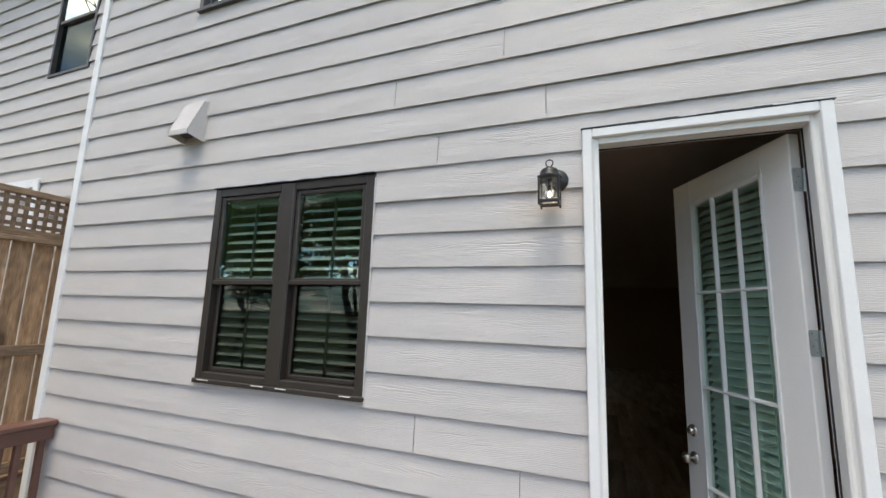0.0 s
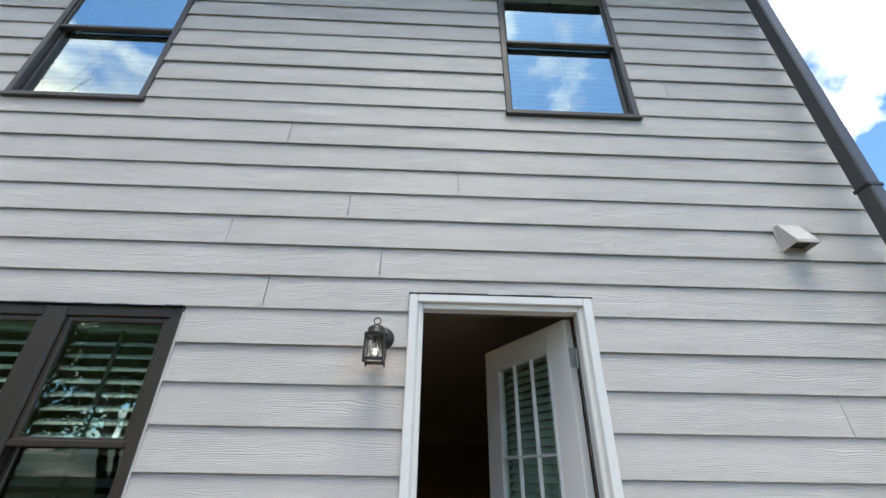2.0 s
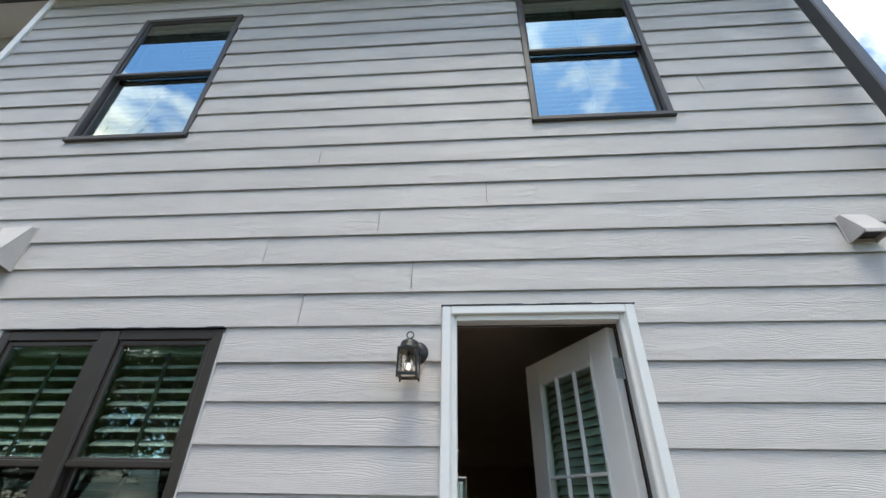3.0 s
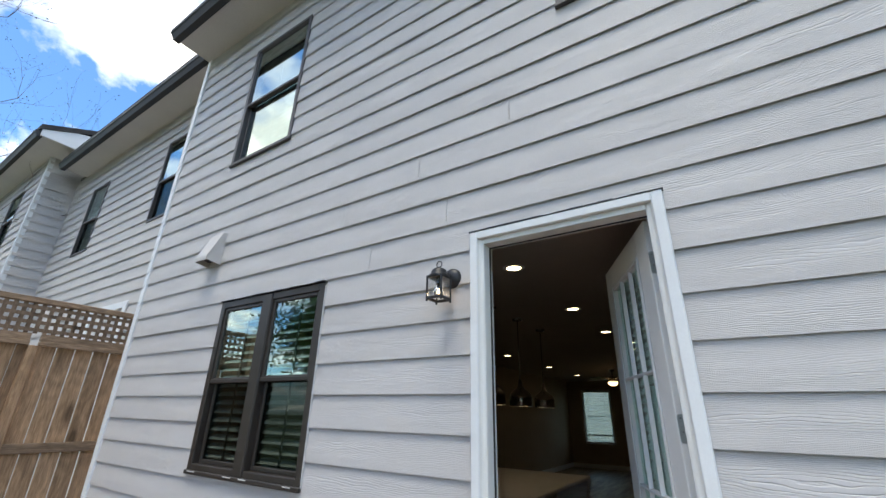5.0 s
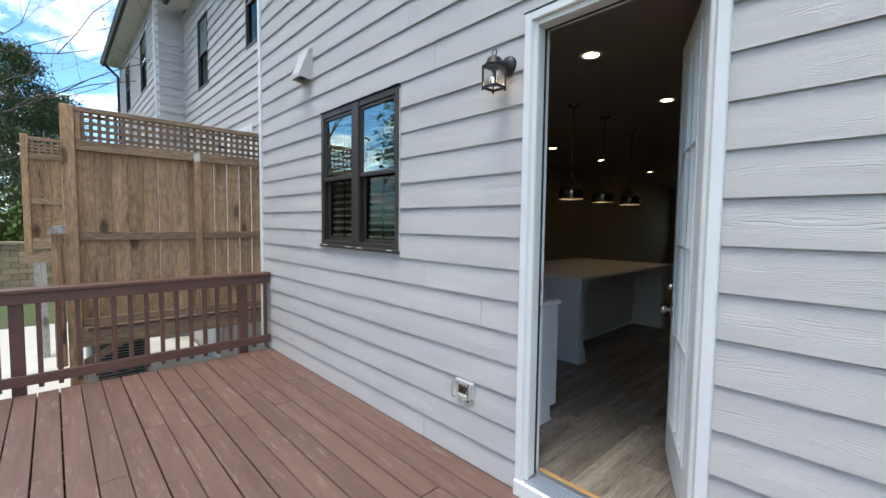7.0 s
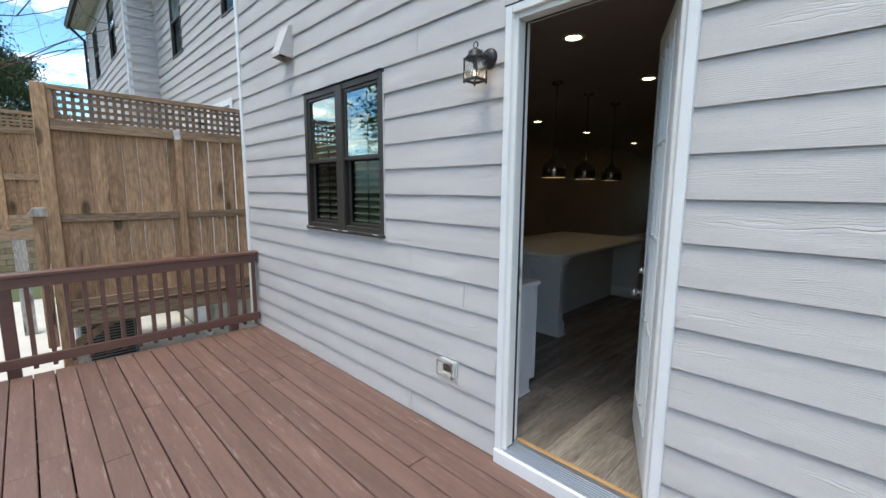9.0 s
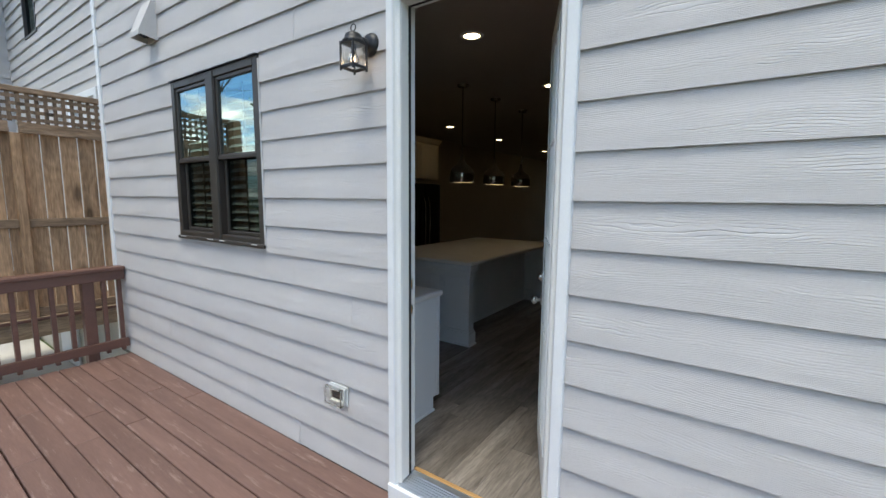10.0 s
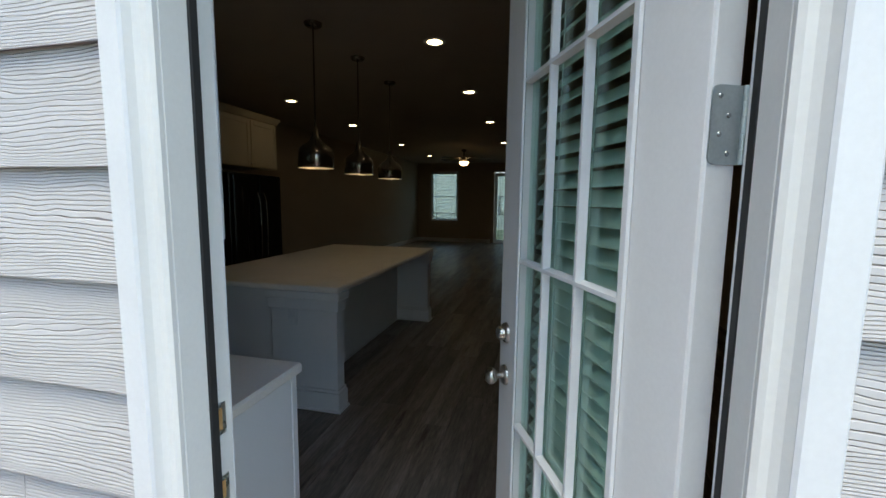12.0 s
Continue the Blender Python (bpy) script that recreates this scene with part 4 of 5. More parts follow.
# ---- kitchen ----
def base_cabinet(x0, x1, y0, y1, label):
    """A floor cabinet with a toe kick on its front, which looks to +y."""
    c = thing("base_cabinet", pose((x0 + x1) / 2, (y0 + y1) / 2, FLOOR), label, "cabinet", "kitchen base cabinets")
    l, d = (x1 - x0) / 2, (y1 - y0) / 2
    part("body", Shape().prism([(-d, 0), (-d, 0.815), (d, 0.815), (d, 0.10), (d - 0.07, 0.10), (d - 0.07, 0.0)], "x", -l, l), CABINET, c)
    dr = part("door", frame_bars(-l + 0.005, l - 0.005, 0.12, 0.62, d + 0.001, d + 0.02, 0.055, 0.003), CABINET, c)
    part("panel", Shape().box(-l + 0.061, l - 0.061, d + 0.001, d + 0.01, 0.176, 0.564), CABINET, dr)
    part("drawer", Shape().box(-l + 0.005, l - 0.005, d + 0.001, d + 0.02, 0.63, 0.785, 0.003), CABINET, c)
    return c


for i in range(5):
    base_cabinet(-0.35 - 0.55 * (i + 1) + 0.001, -0.35 - 0.55 * i, 2.232, 2.835, "pale grey painted base cabinet under the window counter")
end = thing("cabinet_end_panel", pose(-0.338, 2.585, FLOOR), "pale grey cabinet end panel with a toe-kick notch", "panel")
part("panel", Shape().prism([(-0.363, 0), (-0.363, 0.815), (0.262, 0.815), (0.262, 0.10), (0.20, 0.10), (0.20, 0.0)], "x", -0.009, 0.006), CABINET, end)
part("corner_stile", Shape().box(0.0065, 0.012, 0.235, 0.264, 0.1, 0.815, 0.002), CABINET, end)
part("shoe_moulding", Shape().box(0.0065, 0.02, -0.363, 0.205, 0.0, 0.02, 0.005), WHITE_TRIM, end)
ctop = Shape().box(-3.8, -0.316, 2.23, 2.876, FLOOR + 0.816, FLOOR + 0.854, 0.008)
tagged(part("window_counter", ctop, QUARTZ), "white quartz counter along the window wall", "counter")
wc = thing("wall_cabinet", pose(-0.676, 2.382, 1.418), "pale grey wall cabinet beside the back door", "cabinet")
part("body", Shape().box(-0.34, 0.34, -0.165, 0.16, 0, 0.98, 0.003), CABINET, wc)
part("door", frame_bars(-0.335, 0.335, 0.005, 0.975, 0.1605, 0.18, 0.06, 0.003), CABINET, wc)

isl = thing("kitchen_island", pose(-1.415, 5.18, FLOOR), "pale grey kitchen island with panelled end walls", "island")
part("body", Shape().box(-0.60, 0.24, -1.06, 1.06, 0, 0.828), CABINET, isl)
for y0, y1 in ((-1.16, -1.061), (1.061, 1.16)):
    e = part("end_wall", Shape().box(0.125, 0.62, y0, y1, 0, 0.828, 0.004), CABINET, isl)
    part("base_moulding", Shape().box(0.11, 0.637, y0 - 0.015, y1 + 0.015, 0, 0.135, 0.004).box(0.115, 0.63, y0 - 0.009, y1 + 0.009, 0.135, 0.16, 0.006)
         .box(0.105, 0.648, y0 - 0.024, y1 + 0.024, 0, 0.018, 0.005), CABINET, e)
    part("crown_moulding", Shape().box(0.11, 0.637, y0 - 0.014, y1 + 0.014, 0.70, 0.828, 0.004).box(0.10, 0.65, y0 - 0.03, y1 + 0.03, 0.772, 0.828, 0.008), CABINET, e)
part("end_panel", Shape().box(-0.60, 0.12, -1.085, -1.061, 0, 0.828, 0.002), CABINET, isl)
part("shoe_moulding", Shape().box(0.241, 0.256, -1.03, 1.03, 0, 0.022, 0.005), WHITE_TRIM, isl)
part("outlet_plate", Shape().box(0.26, 0.335, -1.165, -1.1605, 0.585, 0.70, 0.002), PLATE, isl)
tagged(part("island_top", Shape().box(-2.08, -0.766, 3.99, 6.37, FLOOR + 0.829, FLOOR + 0.866, 0.009), QUARTZ), "white quartz island worktop with eased edges", "worktop")

fr = thing("fridge", pose(-3.45, 6.3, FLOOR), "black side-by-side fridge against the kitchen wall", "fridge")
part("body", Shape().box(-0.36, 0.30, -0.455, 0.455, 0.02, 1.74, 0.01), FRIDGE, fr)
for y0, y1, hy in ((-0.452, -0.01, -0.06), (0.01, 0.452, 0.06)):
    d = part("door", Shape().box(0.301, 0.37, y0, y1, 0.06, 1.73, 0.012), FRIDGE, fr)
    part("handle", Shape().tube([(0.385, hy, 0.6), (0.42, hy, 0.7), (0.43, hy, 1.05), (0.42, hy, 1.4), (0.385, hy, 1.5)], 0.012), PENDANT, d)
for i, y in enumerate((5.28, 5.815, 6.35)):
    cb = thing("upper_cabinet", pose(-3.53, y + 0.26, 1.93), "cream painted cabinet over the fridge", "cabinet", "upper kitchen cabinets")
    part("body", Shape().box(-0.32, 0.30, -0.265, 0.265, 0, 0.62, 0.002), CREAM_CAB, cb)
    dr = part("door", frame_bars(-0.26, 0.26, 0.004, 0.6, 0, 0.02, 0.055, 0.003), CREAM_CAB, cb, at=pose(0.321, 0, 0, 0, 0, 90))
    part("panel", Shape().box(-0.204, 0.204, 0.008, 0.014, 0.06, 0.545), CREAM_CAB, dr)
    part("knob", Shape().lathe([(0.004, 0), (0.005, -0.012), (0.012, -0.02), (0.0, -0.027)], (0.235 if i % 2 else -0.235, -0.0005, 0.05), 10, "y"), STEEL, dr)
crown = Shape().prism([(-3.21, 2.551), (-3.17, 2.60), (-3.15, 2.625), (-3.85, 2.625), (-3.85, 2.551)], "y", 5.27, 6.90)
part("crown_moulding", crown, CREAM_CAB, cb).matrix_basis = cb.matrix_basis.inverted()

tagged(part("baseboard", Shape().box(XL + 0.0605, XL + 0.076, 6.9, 15.729, FLOOR, FLOOR + 0.13, 0.004).box(XL + 0.08, FARD[0] - 0.1, 15.713, 15.7295, FLOOR, FLOOR + 0.13, 0.004), WHITE_TRIM),
       "white painted baseboard", "baseboard", kind="structure")

# pendants over the island
pen = thing("pendant_light", pose(-1.165, 4.44, 1.763), "smoked nickel bell pendant hung over the island", "pendant lamp", "pendants over the island")
part("shade", Shape().lathe([(0.128, 0.0), (0.131, 0.004), (0.131, 0.10), (0.122, 0.135), (0.095, 0.165), (0.05, 0.195), (0.026, 0.235), (0.016, 0.30), (0.0, 0.31)], n=28, caps=False), PENDANT, pen)
part("lining", Shape().lathe([(0.1265, 0.0005), (0.1265, 0.1), (0.09, 0.15), (0.0, 0.17)], n=28, caps=False), PENDANT_IN, pen)
part("bulb", Shape().lathe([(0.0, 0.04), (0.03, 0.05), (0.035, 0.08), (0.02, 0.12), (0.0, 0.13)], n=12), PENDANT_BULB, pen)
part("rod", Shape().cyl((0, 0, 0.29), (0, 0, 1.01), 0.006), PENDANT, pen)
part("canopy", Shape().lathe([(0.0, 1.0), (0.05, 1.003), (0.062, 1.012), (0.064, 1.0275)], n=20), PENDANT, pen)
for y in (5.18, 5.975):
    copy_thing(pen, pose(-1.165, y, 1.763))

# recessed lights
dl = thing("recessed_light", pose(-0.40, 3.34, CEILING), "lit round recessed ceiling light", "ceiling light", "recessed lights")
part("trim_ring", Shape().lathe([(0.062, -0.001), (0.062, -0.006), (0.088, -0.004), (0.09, -0.0005)], n=28), WHITE_TRIM, dl)
part("lens", Shape().lathe([(0.0, -0.0035), (0.061, -0.0035), (0.061, -0.0005)], n=28), LIGHT, dl)
for x, ys in ((-0.40, (4.972, 6.55, 8.45, 10.9)), (-2.75, (6.555, 8.36, 10.86, 13.3))):
    for y in ys:
        copy_thing(dl, pose(x, y, CEILING))

fan = thing("ceiling_fan", pose(-1.5, 12.0, CEILING), "dark ceiling fan with a lit amber bowl", "ceiling fan")
part("rod", Shape().lathe([(0.07, -0.001), (0.06, -0.04), (0.015, -0.06), (0.015, -0.18)], n=16), FAN_BLADE, fan)
part("motor", Shape().lathe([(0.02, -0.18), (0.1, -0.19), (0.11, -0.25), (0.06, -0.29), (0.0, -0.29)], n=20), FAN_BLADE, fan)
part("light_bowl", Shape().lathe([(0.12, -0.30), (0.115, -0.34), (0.08, -0.385), (0.0, -0.40)], n=20), FAN_LIGHT, fan)
for k in range(5):
    part("blade", Shape().box(0.13, 0.66, -0.065, 0.065, -0.232, -0.224, 0.003), FAN_BLADE, fan, at=pose(0, 0, 0, 8, 0, k * 72 + 10))

# far window and glazed front door
single_hung("window_5", *FARW, 1.66, 15.77, WHITE_TRIM, PANE_DOOR, PANE_DOOR, 0.05, "white single-hung living room window with blinds")
blind(FARW[0] + 0.05, FARW[1] - 0.05, FARW[2] + 0.05, FARW[3] - 0.05, 15.72, 0.05, 20, 0.045, "white open blind in the living room window")
casing = frame_bars(FARW[0] - 0.09, FARW[1] + 0.09, FARW[2] - 0.09, FARW[3] + 0.09, 15.71, 15.7295, 0.088, 0.004)
tagged(part("trim_window", casing, WALL_IN), "painted casing of the living room window", "trim", kind="structure")
fd = thing("door_2", pose((FARD[0] + FARD[1]) / 2, 15.78, FLOOR), "white glazed front door with a blind", "door", kind="structure")
part("door_leaf", frame_bars(-0.44, 0.44, 0.005, 2.36, 0, 0.045, 0.1, 0.003), WHITE_TRIM, fd)
part("pane", Shape().box(-0.345, 0.345, 0.02, 0.024, 0.1, 2.265), PANE_DOOR, fd).visible_shadow = False
part("door_knob", Shape().lathe([(0.03, 0.0), (0.012, -0.02), (0.026, -0.05), (0.0, -0.06)], (-0.39, -0.001, 0.9), 14, "y"), STEEL, fd)
blind(FARD[0] + 0.1, FARD[1] - 0.1, FLOOR + 0.1, 2.4, 15.71, 0.05, 20, 0.045, "white open blind on the front door")

# ---- deck ----
DX0, DX1, DY0 = -3.62, 2.9, -2.3
deck = thing("deck", pose(0, 0, 0), "red-brown stained timber deck behind the house", "deck", kind="structure")
fr_s = Shape()
for x in np.arange(DX0 + 0.05, DX1, 0.406):
    fr_s.box(x, x + 0.038, DY0 + 0.04, W + 0.0, -0.27, -0.032)
part("joists", fr_s, RAIL, deck)
part("rim_joist", Shape().box(DX0, DX0 + 0.038, DY0, W, -0.30, -0.03, 0.003).box(DX0 + 0.04, DX1, DY0, DY0 + 0.038, -0.30, -0.03, 0.003), RAIL, deck)
part("underlay", Shape().box(-0.6, 1.9, DY0 + 0.05, W - 0.02, -0.30, -0.275), RAIL, deck)
for x in (-3.4, -0.3, 2.6):
    part("support_post", Shape().box(x - 0.07, x + 0.07, DY0 + 0.1, DY0 + 0.24, -1.2, -0.302, 0.006), RAIL, deck)

# ---- deck rail ----
rail = thing("deck_railing", pose(-3.685, 0, 0), "brown painted timber deck railing with square balusters", "railing")
part("cap_rail", Shape().box(-0.07, 0.07, DY0, W - 0.016, 0.858, 0.893, 0.005), RAIL, rail)
part("top_rail", Shape().box(0.008, 0.046, DY0, W - 0.018, 0.765, 0.857, 0.003), RAIL, rail)
part("bottom_rail", Shape().box(0.008, 0.046, DY0, W - 0.018, 0.072, 0.158, 0.003), RAIL, rail)
for y in (1.80, 0.012, -1.9):
    part("post", Shape().box(-0.084, 0.005, y - 0.045, y + 0.045, -0.28, 0.857, 0.004), RAIL, rail)
bal = Shape().box(-0.032, 0.007, -0.0175, 0.0175, 0.03, 0.80, 0.003).mesh("baluster", RAIL)
y = 2.045
while y > DY0 + 0.05:
    if all(abs(y - p) > 0.065 for p in (1.80, 0.012, -1.9)):
        part("baluster", bal, RAIL, rail, at=pose(0, y, 0, 0, 0, random.uniform(-2, 2)))
    y -= 0.1265
rail2 = thing("deck_railing", pose(0, DY0 + 0.09, 0), "brown painted timber deck railing with square balusters", "railing")
part("cap_rail", Shape().box(DX0 + 0.02, DX1, -0.07, 0.07, 0.858, 0.893, 0.005), RAIL, rail2)
part("top_rail", Shape().box(DX0 + 0.02, DX1, -0.02, 0.018, 0.765, 0.857, 0.003), RAIL, rail2)
part("bottom_rail", Shape().box(DX0 + 0.02, DX1, -0.02, 0.018, 0.072, 0.158, 0.003), RAIL, rail2)
for x in (-1.6, 0.4, 2.6):
    part("post", Shape().box(x - 0.045, x + 0.045, -0.084, -0.021, 0.0, 0.857, 0.004), RAIL, rail2)
for i in range(48):
    part("baluster", bal, RAIL, rail2, at=pose(DX0 + 0.15 + i * 0.1265, 0.04, 0))

# ---- neighbour's privacy fence ----
FX = -4.55
fence = thing("privacy_fence", pose(FX, 0, 0), "weathered brown board fence with a lattice top on the neighbour's deck", "fence")
FY0, FY1 = 0.40, 2.49
part("post", Shape().box(-0.06, 0.055, 0.345, 0.455, -1.2, 2.64, 0.006), FENCE, fence)
part("post", Shape().box(-0.045, 0.052, 1.53, 1.60, 0.30, 2.19, 0.004), FENCE, fence)
y = 0.46
board = Shape().box(0, 0.139, 0, 0.016, 0, 1.86, 0.004).mesh("fence_board", FENCE)
i = 0
while y < FY1 - 0.1:
    part("fence_board", board, FENCE, fence, at=pose(-0.02 + random.uniform(-0.005, 0.005), y, 0.335, random.uniform(-0.15, 0.15), 0, 90 + random.uniform(-1.5, 1.5)))
    y += 0.1425 + (random.uniform(0.0, 0.003) if y < 1.45 else random.uniform(0.005, 0.011))
for z0, z1, d in ((2.19, 2.235, 0.05), (2.236, 2.30, 0.025), (1.255, 1.342, 0.028), (0.335, 0.42, 0.028)):
    part("fence_rail", Shape().box(-0.019, d, 0.457, 1.528, z0, z1, 0.004).box(-0.019, d - 0.003, 1.602, FY1, z0 + 0.004, z1 + 0.002, 0.004), FENCE_H, fence)
part("fence_rail", Shape().box(-0.04, 0.04, 0.457, FY1, 2.585, 2.635, 0.004), FENCE_H, fence)
part("fence_rail", Shape().box(-0.03, 0.03, 0.457, 0.50, 2.301, 2.584, 0.003), FENCE, fence)
y = 0.52
lat = Shape().box(0.001, 0.007, -0.017, 0.017, 2.302, 2.585, 0.001).mesh("lattice_strip", LATTICE)
while y < FY1:
    part("lattice_strip", lat, LATTICE, fence, at=pose(0, y, 0))
    y += 0.0685
lath = Shape().box(0.0075, 0.0135, 0.501, FY1, -0.017, 0.017, 0.001).mesh("lattice_strip", LATTICE)
for z in (2.335, 2.405, 2.475, 2.545):
    part("lattice_strip", lath, LATTICE, fence, at=pose(0, 0, z))

nd = thing("neighbour_deck", pose(FX, 0, 0), "weathered timber deck frame of the next house", "deck")
part("beam", Shape().box(-0.02, 0.05, 0.37, 2.49, 0.125, 0.333, 0.004), BEAM, nd)
part("trim_board", Shape().box(0.051, 0.06, 0.5, 2.49, 0.295, 0.325, 0.003), RAIL, nd)
for z in (0.20, 0.265):
    part("bolt", Shape().lathe([(0.0, 0.012), (0.008, 0.012), (0.009, 0.004), (0.017, 0.004), (0.017, 0.0)], (0.051, 0.43, z), 10, "x"), HINGE_STEEL, nd)
part("decking", Shape().box(-3.9, -0.03, 0.40, 2.48, 0.28, 0.325), FENCE_H, nd)
part("joist", Shape().box(-3.9, -0.03, 0.40, 0.44, 0.05, 0.279), FENCE_H, nd)
part("brace", Shape().prism([(0.46, -0.12), (0.46, -0.02), (0.72, 0.124), (0.86, 0.124)], "x", -0.02, 0.018), FENCE_H, nd)
part("stringer", Shape().box(-0.05, 0.045, 0.46, 0.57, -1.2, -0.12, 0.004), GREY_WOOD, nd)
part("stair_post", Shape().box(-0.04, 0.045, 0.245, 0.335, -0.05, 1.34, 0.004), FENCE, nd)
part("stair_baluster", Shape().box(0.047, 0.08, 0.285, 0.32, 0.2, 1.3, 0.003), FENCE, nd)
part("post_cap", Shape().prism([(0.22, 1.33), (0.22, 1.35), (0.26, 1.41), (0.345, 1.41), (0.365, 1.345), (0.365, 1.325)], "x", -0.07, 0.1), GREY_WOOD, nd, "pale weathered cap")

F2 = -9.6
f2 = thing("privacy_fence", pose(F2, 0, 0), "weathered board fence with a lattice top two houses along", "fence")
part("post", Shape().box(-0.06, 0.06, -0.12, -0.02, 0.85, 3.02, 0.006), FENCE, f2)
for i in range(12):
    part("fence_board", Shape().box(-0.02, 0.0, -0.015 + i * 0.145, 0.128 + i * 0.145, 1.0, 2.7, 0.002), FENCE, f2)
for z0, z1 in ((2.92, 2.98), (2.58, 2.68), (1.75, 1.86), (0.93, 1.12)):
    part("fence_rail", Shape().box(0.001, 0.05, -0.015, 1.75, z0, z1, 0.004), FENCE_H, f2)
for i in range(20):
    part("lattice_strip", Shape().box(-0.004, 0.004, 0.02 + i * 0.085, 0.06 + i * 0.085, 2.681, 2.919), FENCE, f2)
for z in (2.74, 2.80, 2.86):
    part("lattice_strip", Shape().box(0.005, 0.012, -0.015, 1.75, z - 0.018, z + 0.018), FENCE_H, f2)
part("deck_beam", Shape().box(-0.03, 0.03, -0.2, 1.75, 0.66, 0.86, 0.004), FENCE_H, f2)
part("support_post", Shape().box(-0.07, 0.07, -0.02, 0.16, -1.2, 0.659, 0.006), GREY_WOOD, f2)


# ---- neighbouring houses ----
def dark_room(parent, x0, x1, z0, z1, y):
    part("room_back", Shape().box(x0 - 0.05, x1 + 0.05, y + 0.5, y + 0.52, z0 - 0.05, z1 + 0.05), DARK, parent)


def house_window(parent, x0, x1, z0, z1, mid, y):
    w = part("window", frame_bars(x0, x1, z0, z1, y - 0.022, y + 0.05, 0.035, 0.003), BRONZE_UP, parent)
    up = Shape().box(x0 + 0.033, x1 - 0.033, y + 0.0, y + 0.004, mid, z1 - 0.033)
    part("upper_pane", up, PANE_UP, w).visible_shadow = False
    part("lower_pane", Shape().box(x0 + 0.033, x1 - 0.033, y + 0.02, y + 0.024, z0 + 0.033, mid), PANE_SCREEN, w).visible_shadow = False
    part("meeting_rail", Shape().box(x0 + 0.035, x1 - 0.035, y - 0.012, y + 0.03, mid - 0.018, mid + 0.018, 0.003), BRONZE_UP, w)
    part("blind_sheet", Shape().box(x0 + 0.03, x1 - 0.03, y + 0.06, y + 0.065, z0 + 0.03, z1 - 0.03), SLAT, w, "closed white blind")


BY, BX0, BE = 2.5, -9.57, 5.93
bw = [(-8.33, -7.63, 4.07, 5.41), (-5.54, -4.84, 4.07, 5.41)]
hb = thing("neighbour_house", pose(0, 0, 0), "two-storey house with pale lap siding, set back beside the deck", "house", "row of houses")
hb_wall = wall("wall", BX0, XL - 0.016, 0.0, 6.05, BY + 0.006, BY + 0.12, bw, SHELL, "", hb)
part("foundation", Shape().box(BX0, XL - 0.016, BY + 0.01, BY + 0.12, -1.2, -0.002), FOUNDATION, hb)
siding(hb_wall, BX0, XL - 0.016, 0.0, BE, BY, bw, {2: [-6.4], 3: [-7.6]}, SIDING_FAR, lap0=LAP0 + 0.06, depth=0.017)
for b in bw:
    house_window(hb, *b, 4.72, BY)
part("soffit", Shape().box(BX0 + 0.46, XL - 0.017, 2.12, BY + 0.01, BE, BE + 0.03), SOFFIT, hb)
part("gutter", gutter_shape(BX0 + 0.44, XL - 0.017, 2.135, BE - 0.03), GUTTER, hb)
part("roof", Shape().prism([(2.06, BE + 0.1), (9.2, 9.3), (9.2, 9.42), (2.06, BE + 0.22)], "x", BX0 + 0.42, XL - 0.04), SHINGLE, hb)
part("door_casing", frame_bars(-6.45, -5.30, 0.3, 2.93, BY - 0.035, BY - 0.014, 0.09, 0.004), WHITE_TRIM, hb, "white door casing")
part("basement_door", Shape().box(-8.0, -7.1, BY - 0.03, BY + 0.005, -1.19, -0.05, 0.004), WHITE_TRIM, hb, "white lower door")

CY, CX0, CE = 1.97, -15.5, 6.27
cw = [(-11.42, -10.60, 4.55, 5.82), (-14.1, -13.3, 4.55, 5.82)]
hc = thing("neighbour_house", pose(0, 0, 0), "two-storey house with pale siding and black gutters along the row", "house", "row of houses")
hc_wall = wall("wall", CX0, BX0, -1.2, 6.4, CY + 0.006, CY + 0.12, cw, SHELL, "", hc)
siding(hc_wall, CX0, BX0 - 0.05, 0.0, CE, CY, cw, {}, SIDING_FAR, lap0=LAP0 + 0.12, depth=0.017)
part("side_wall", Shape().box(BX0 - 0.1, BX0 - 0.006, CY + 0.121, 12.0, -1.2, 6.9), SHELL, hc)
siding(hc_wall, 0.0, 0.6, 0.0, 6.75, 0.0, [], {}, SIDING_FAR, at=pose(BX0 - 0.002, CY + 0.002, 0, 0, 0, 90), lap0=LAP0 + 0.12, depth=0.02)
part("corner_board", Shape().box(BX0 - 0.05, BX0 + 0.014, CY - 0.02, CY + 0.004, 0.0, CE, 0.003).box(BX0 + 0.0, BX0 + 0.014, CY + 0.005, CY + 0.06, 0, CE, 0.003), WHITE_TRIM, hc)
for b in cw:
    house_window(hc, *b, 5.2, CY)
part("soffit", Shape().box(CX0 - 0.2, BX0 + 0.75, 1.60, CY + 0.01, CE, CE + 0.03).box(BX0 + 0.016, BX0 + 0.75, CY + 0.011, 2.45, CE, CE + 0.03), SOFFIT, hc)
part("rake_board", Shape().prism([(1.58, CE - 0.01), (2.45, CE - 0.01), (2.45, CE + 0.42), (1.58, CE + 0.2)], "x", BX0 + 0.75, BX0 + 0.78), WHITE_TRIM, hc)
part("gutter", gutter_shape(CX0 - 0.2, BX0 + 0.74, 1.615, CE - 0.03), GUTTER, hc)
part("downspout", Shape().box(CX0 + 0.1, CX0 + 0.18, CY - 0.1, CY - 0.03, 0, 5.9, 0.01).prism([(CY - 0.03, 5.9), (CY - 0.1, 5.9), (1.54, 6.22), (1.6, 6.25)], "x", CX0 + 0.1, CX0 + 0.18), GUTTER, hc)
part("roof", Shape().prism([(1.54, CE + 0.1), (9.0, 9.6), (9.0, 9.72), (1.54, CE + 0.2)], "x", CX0 - 0.22, BX0 + 0.8), SHINGLE, hc)

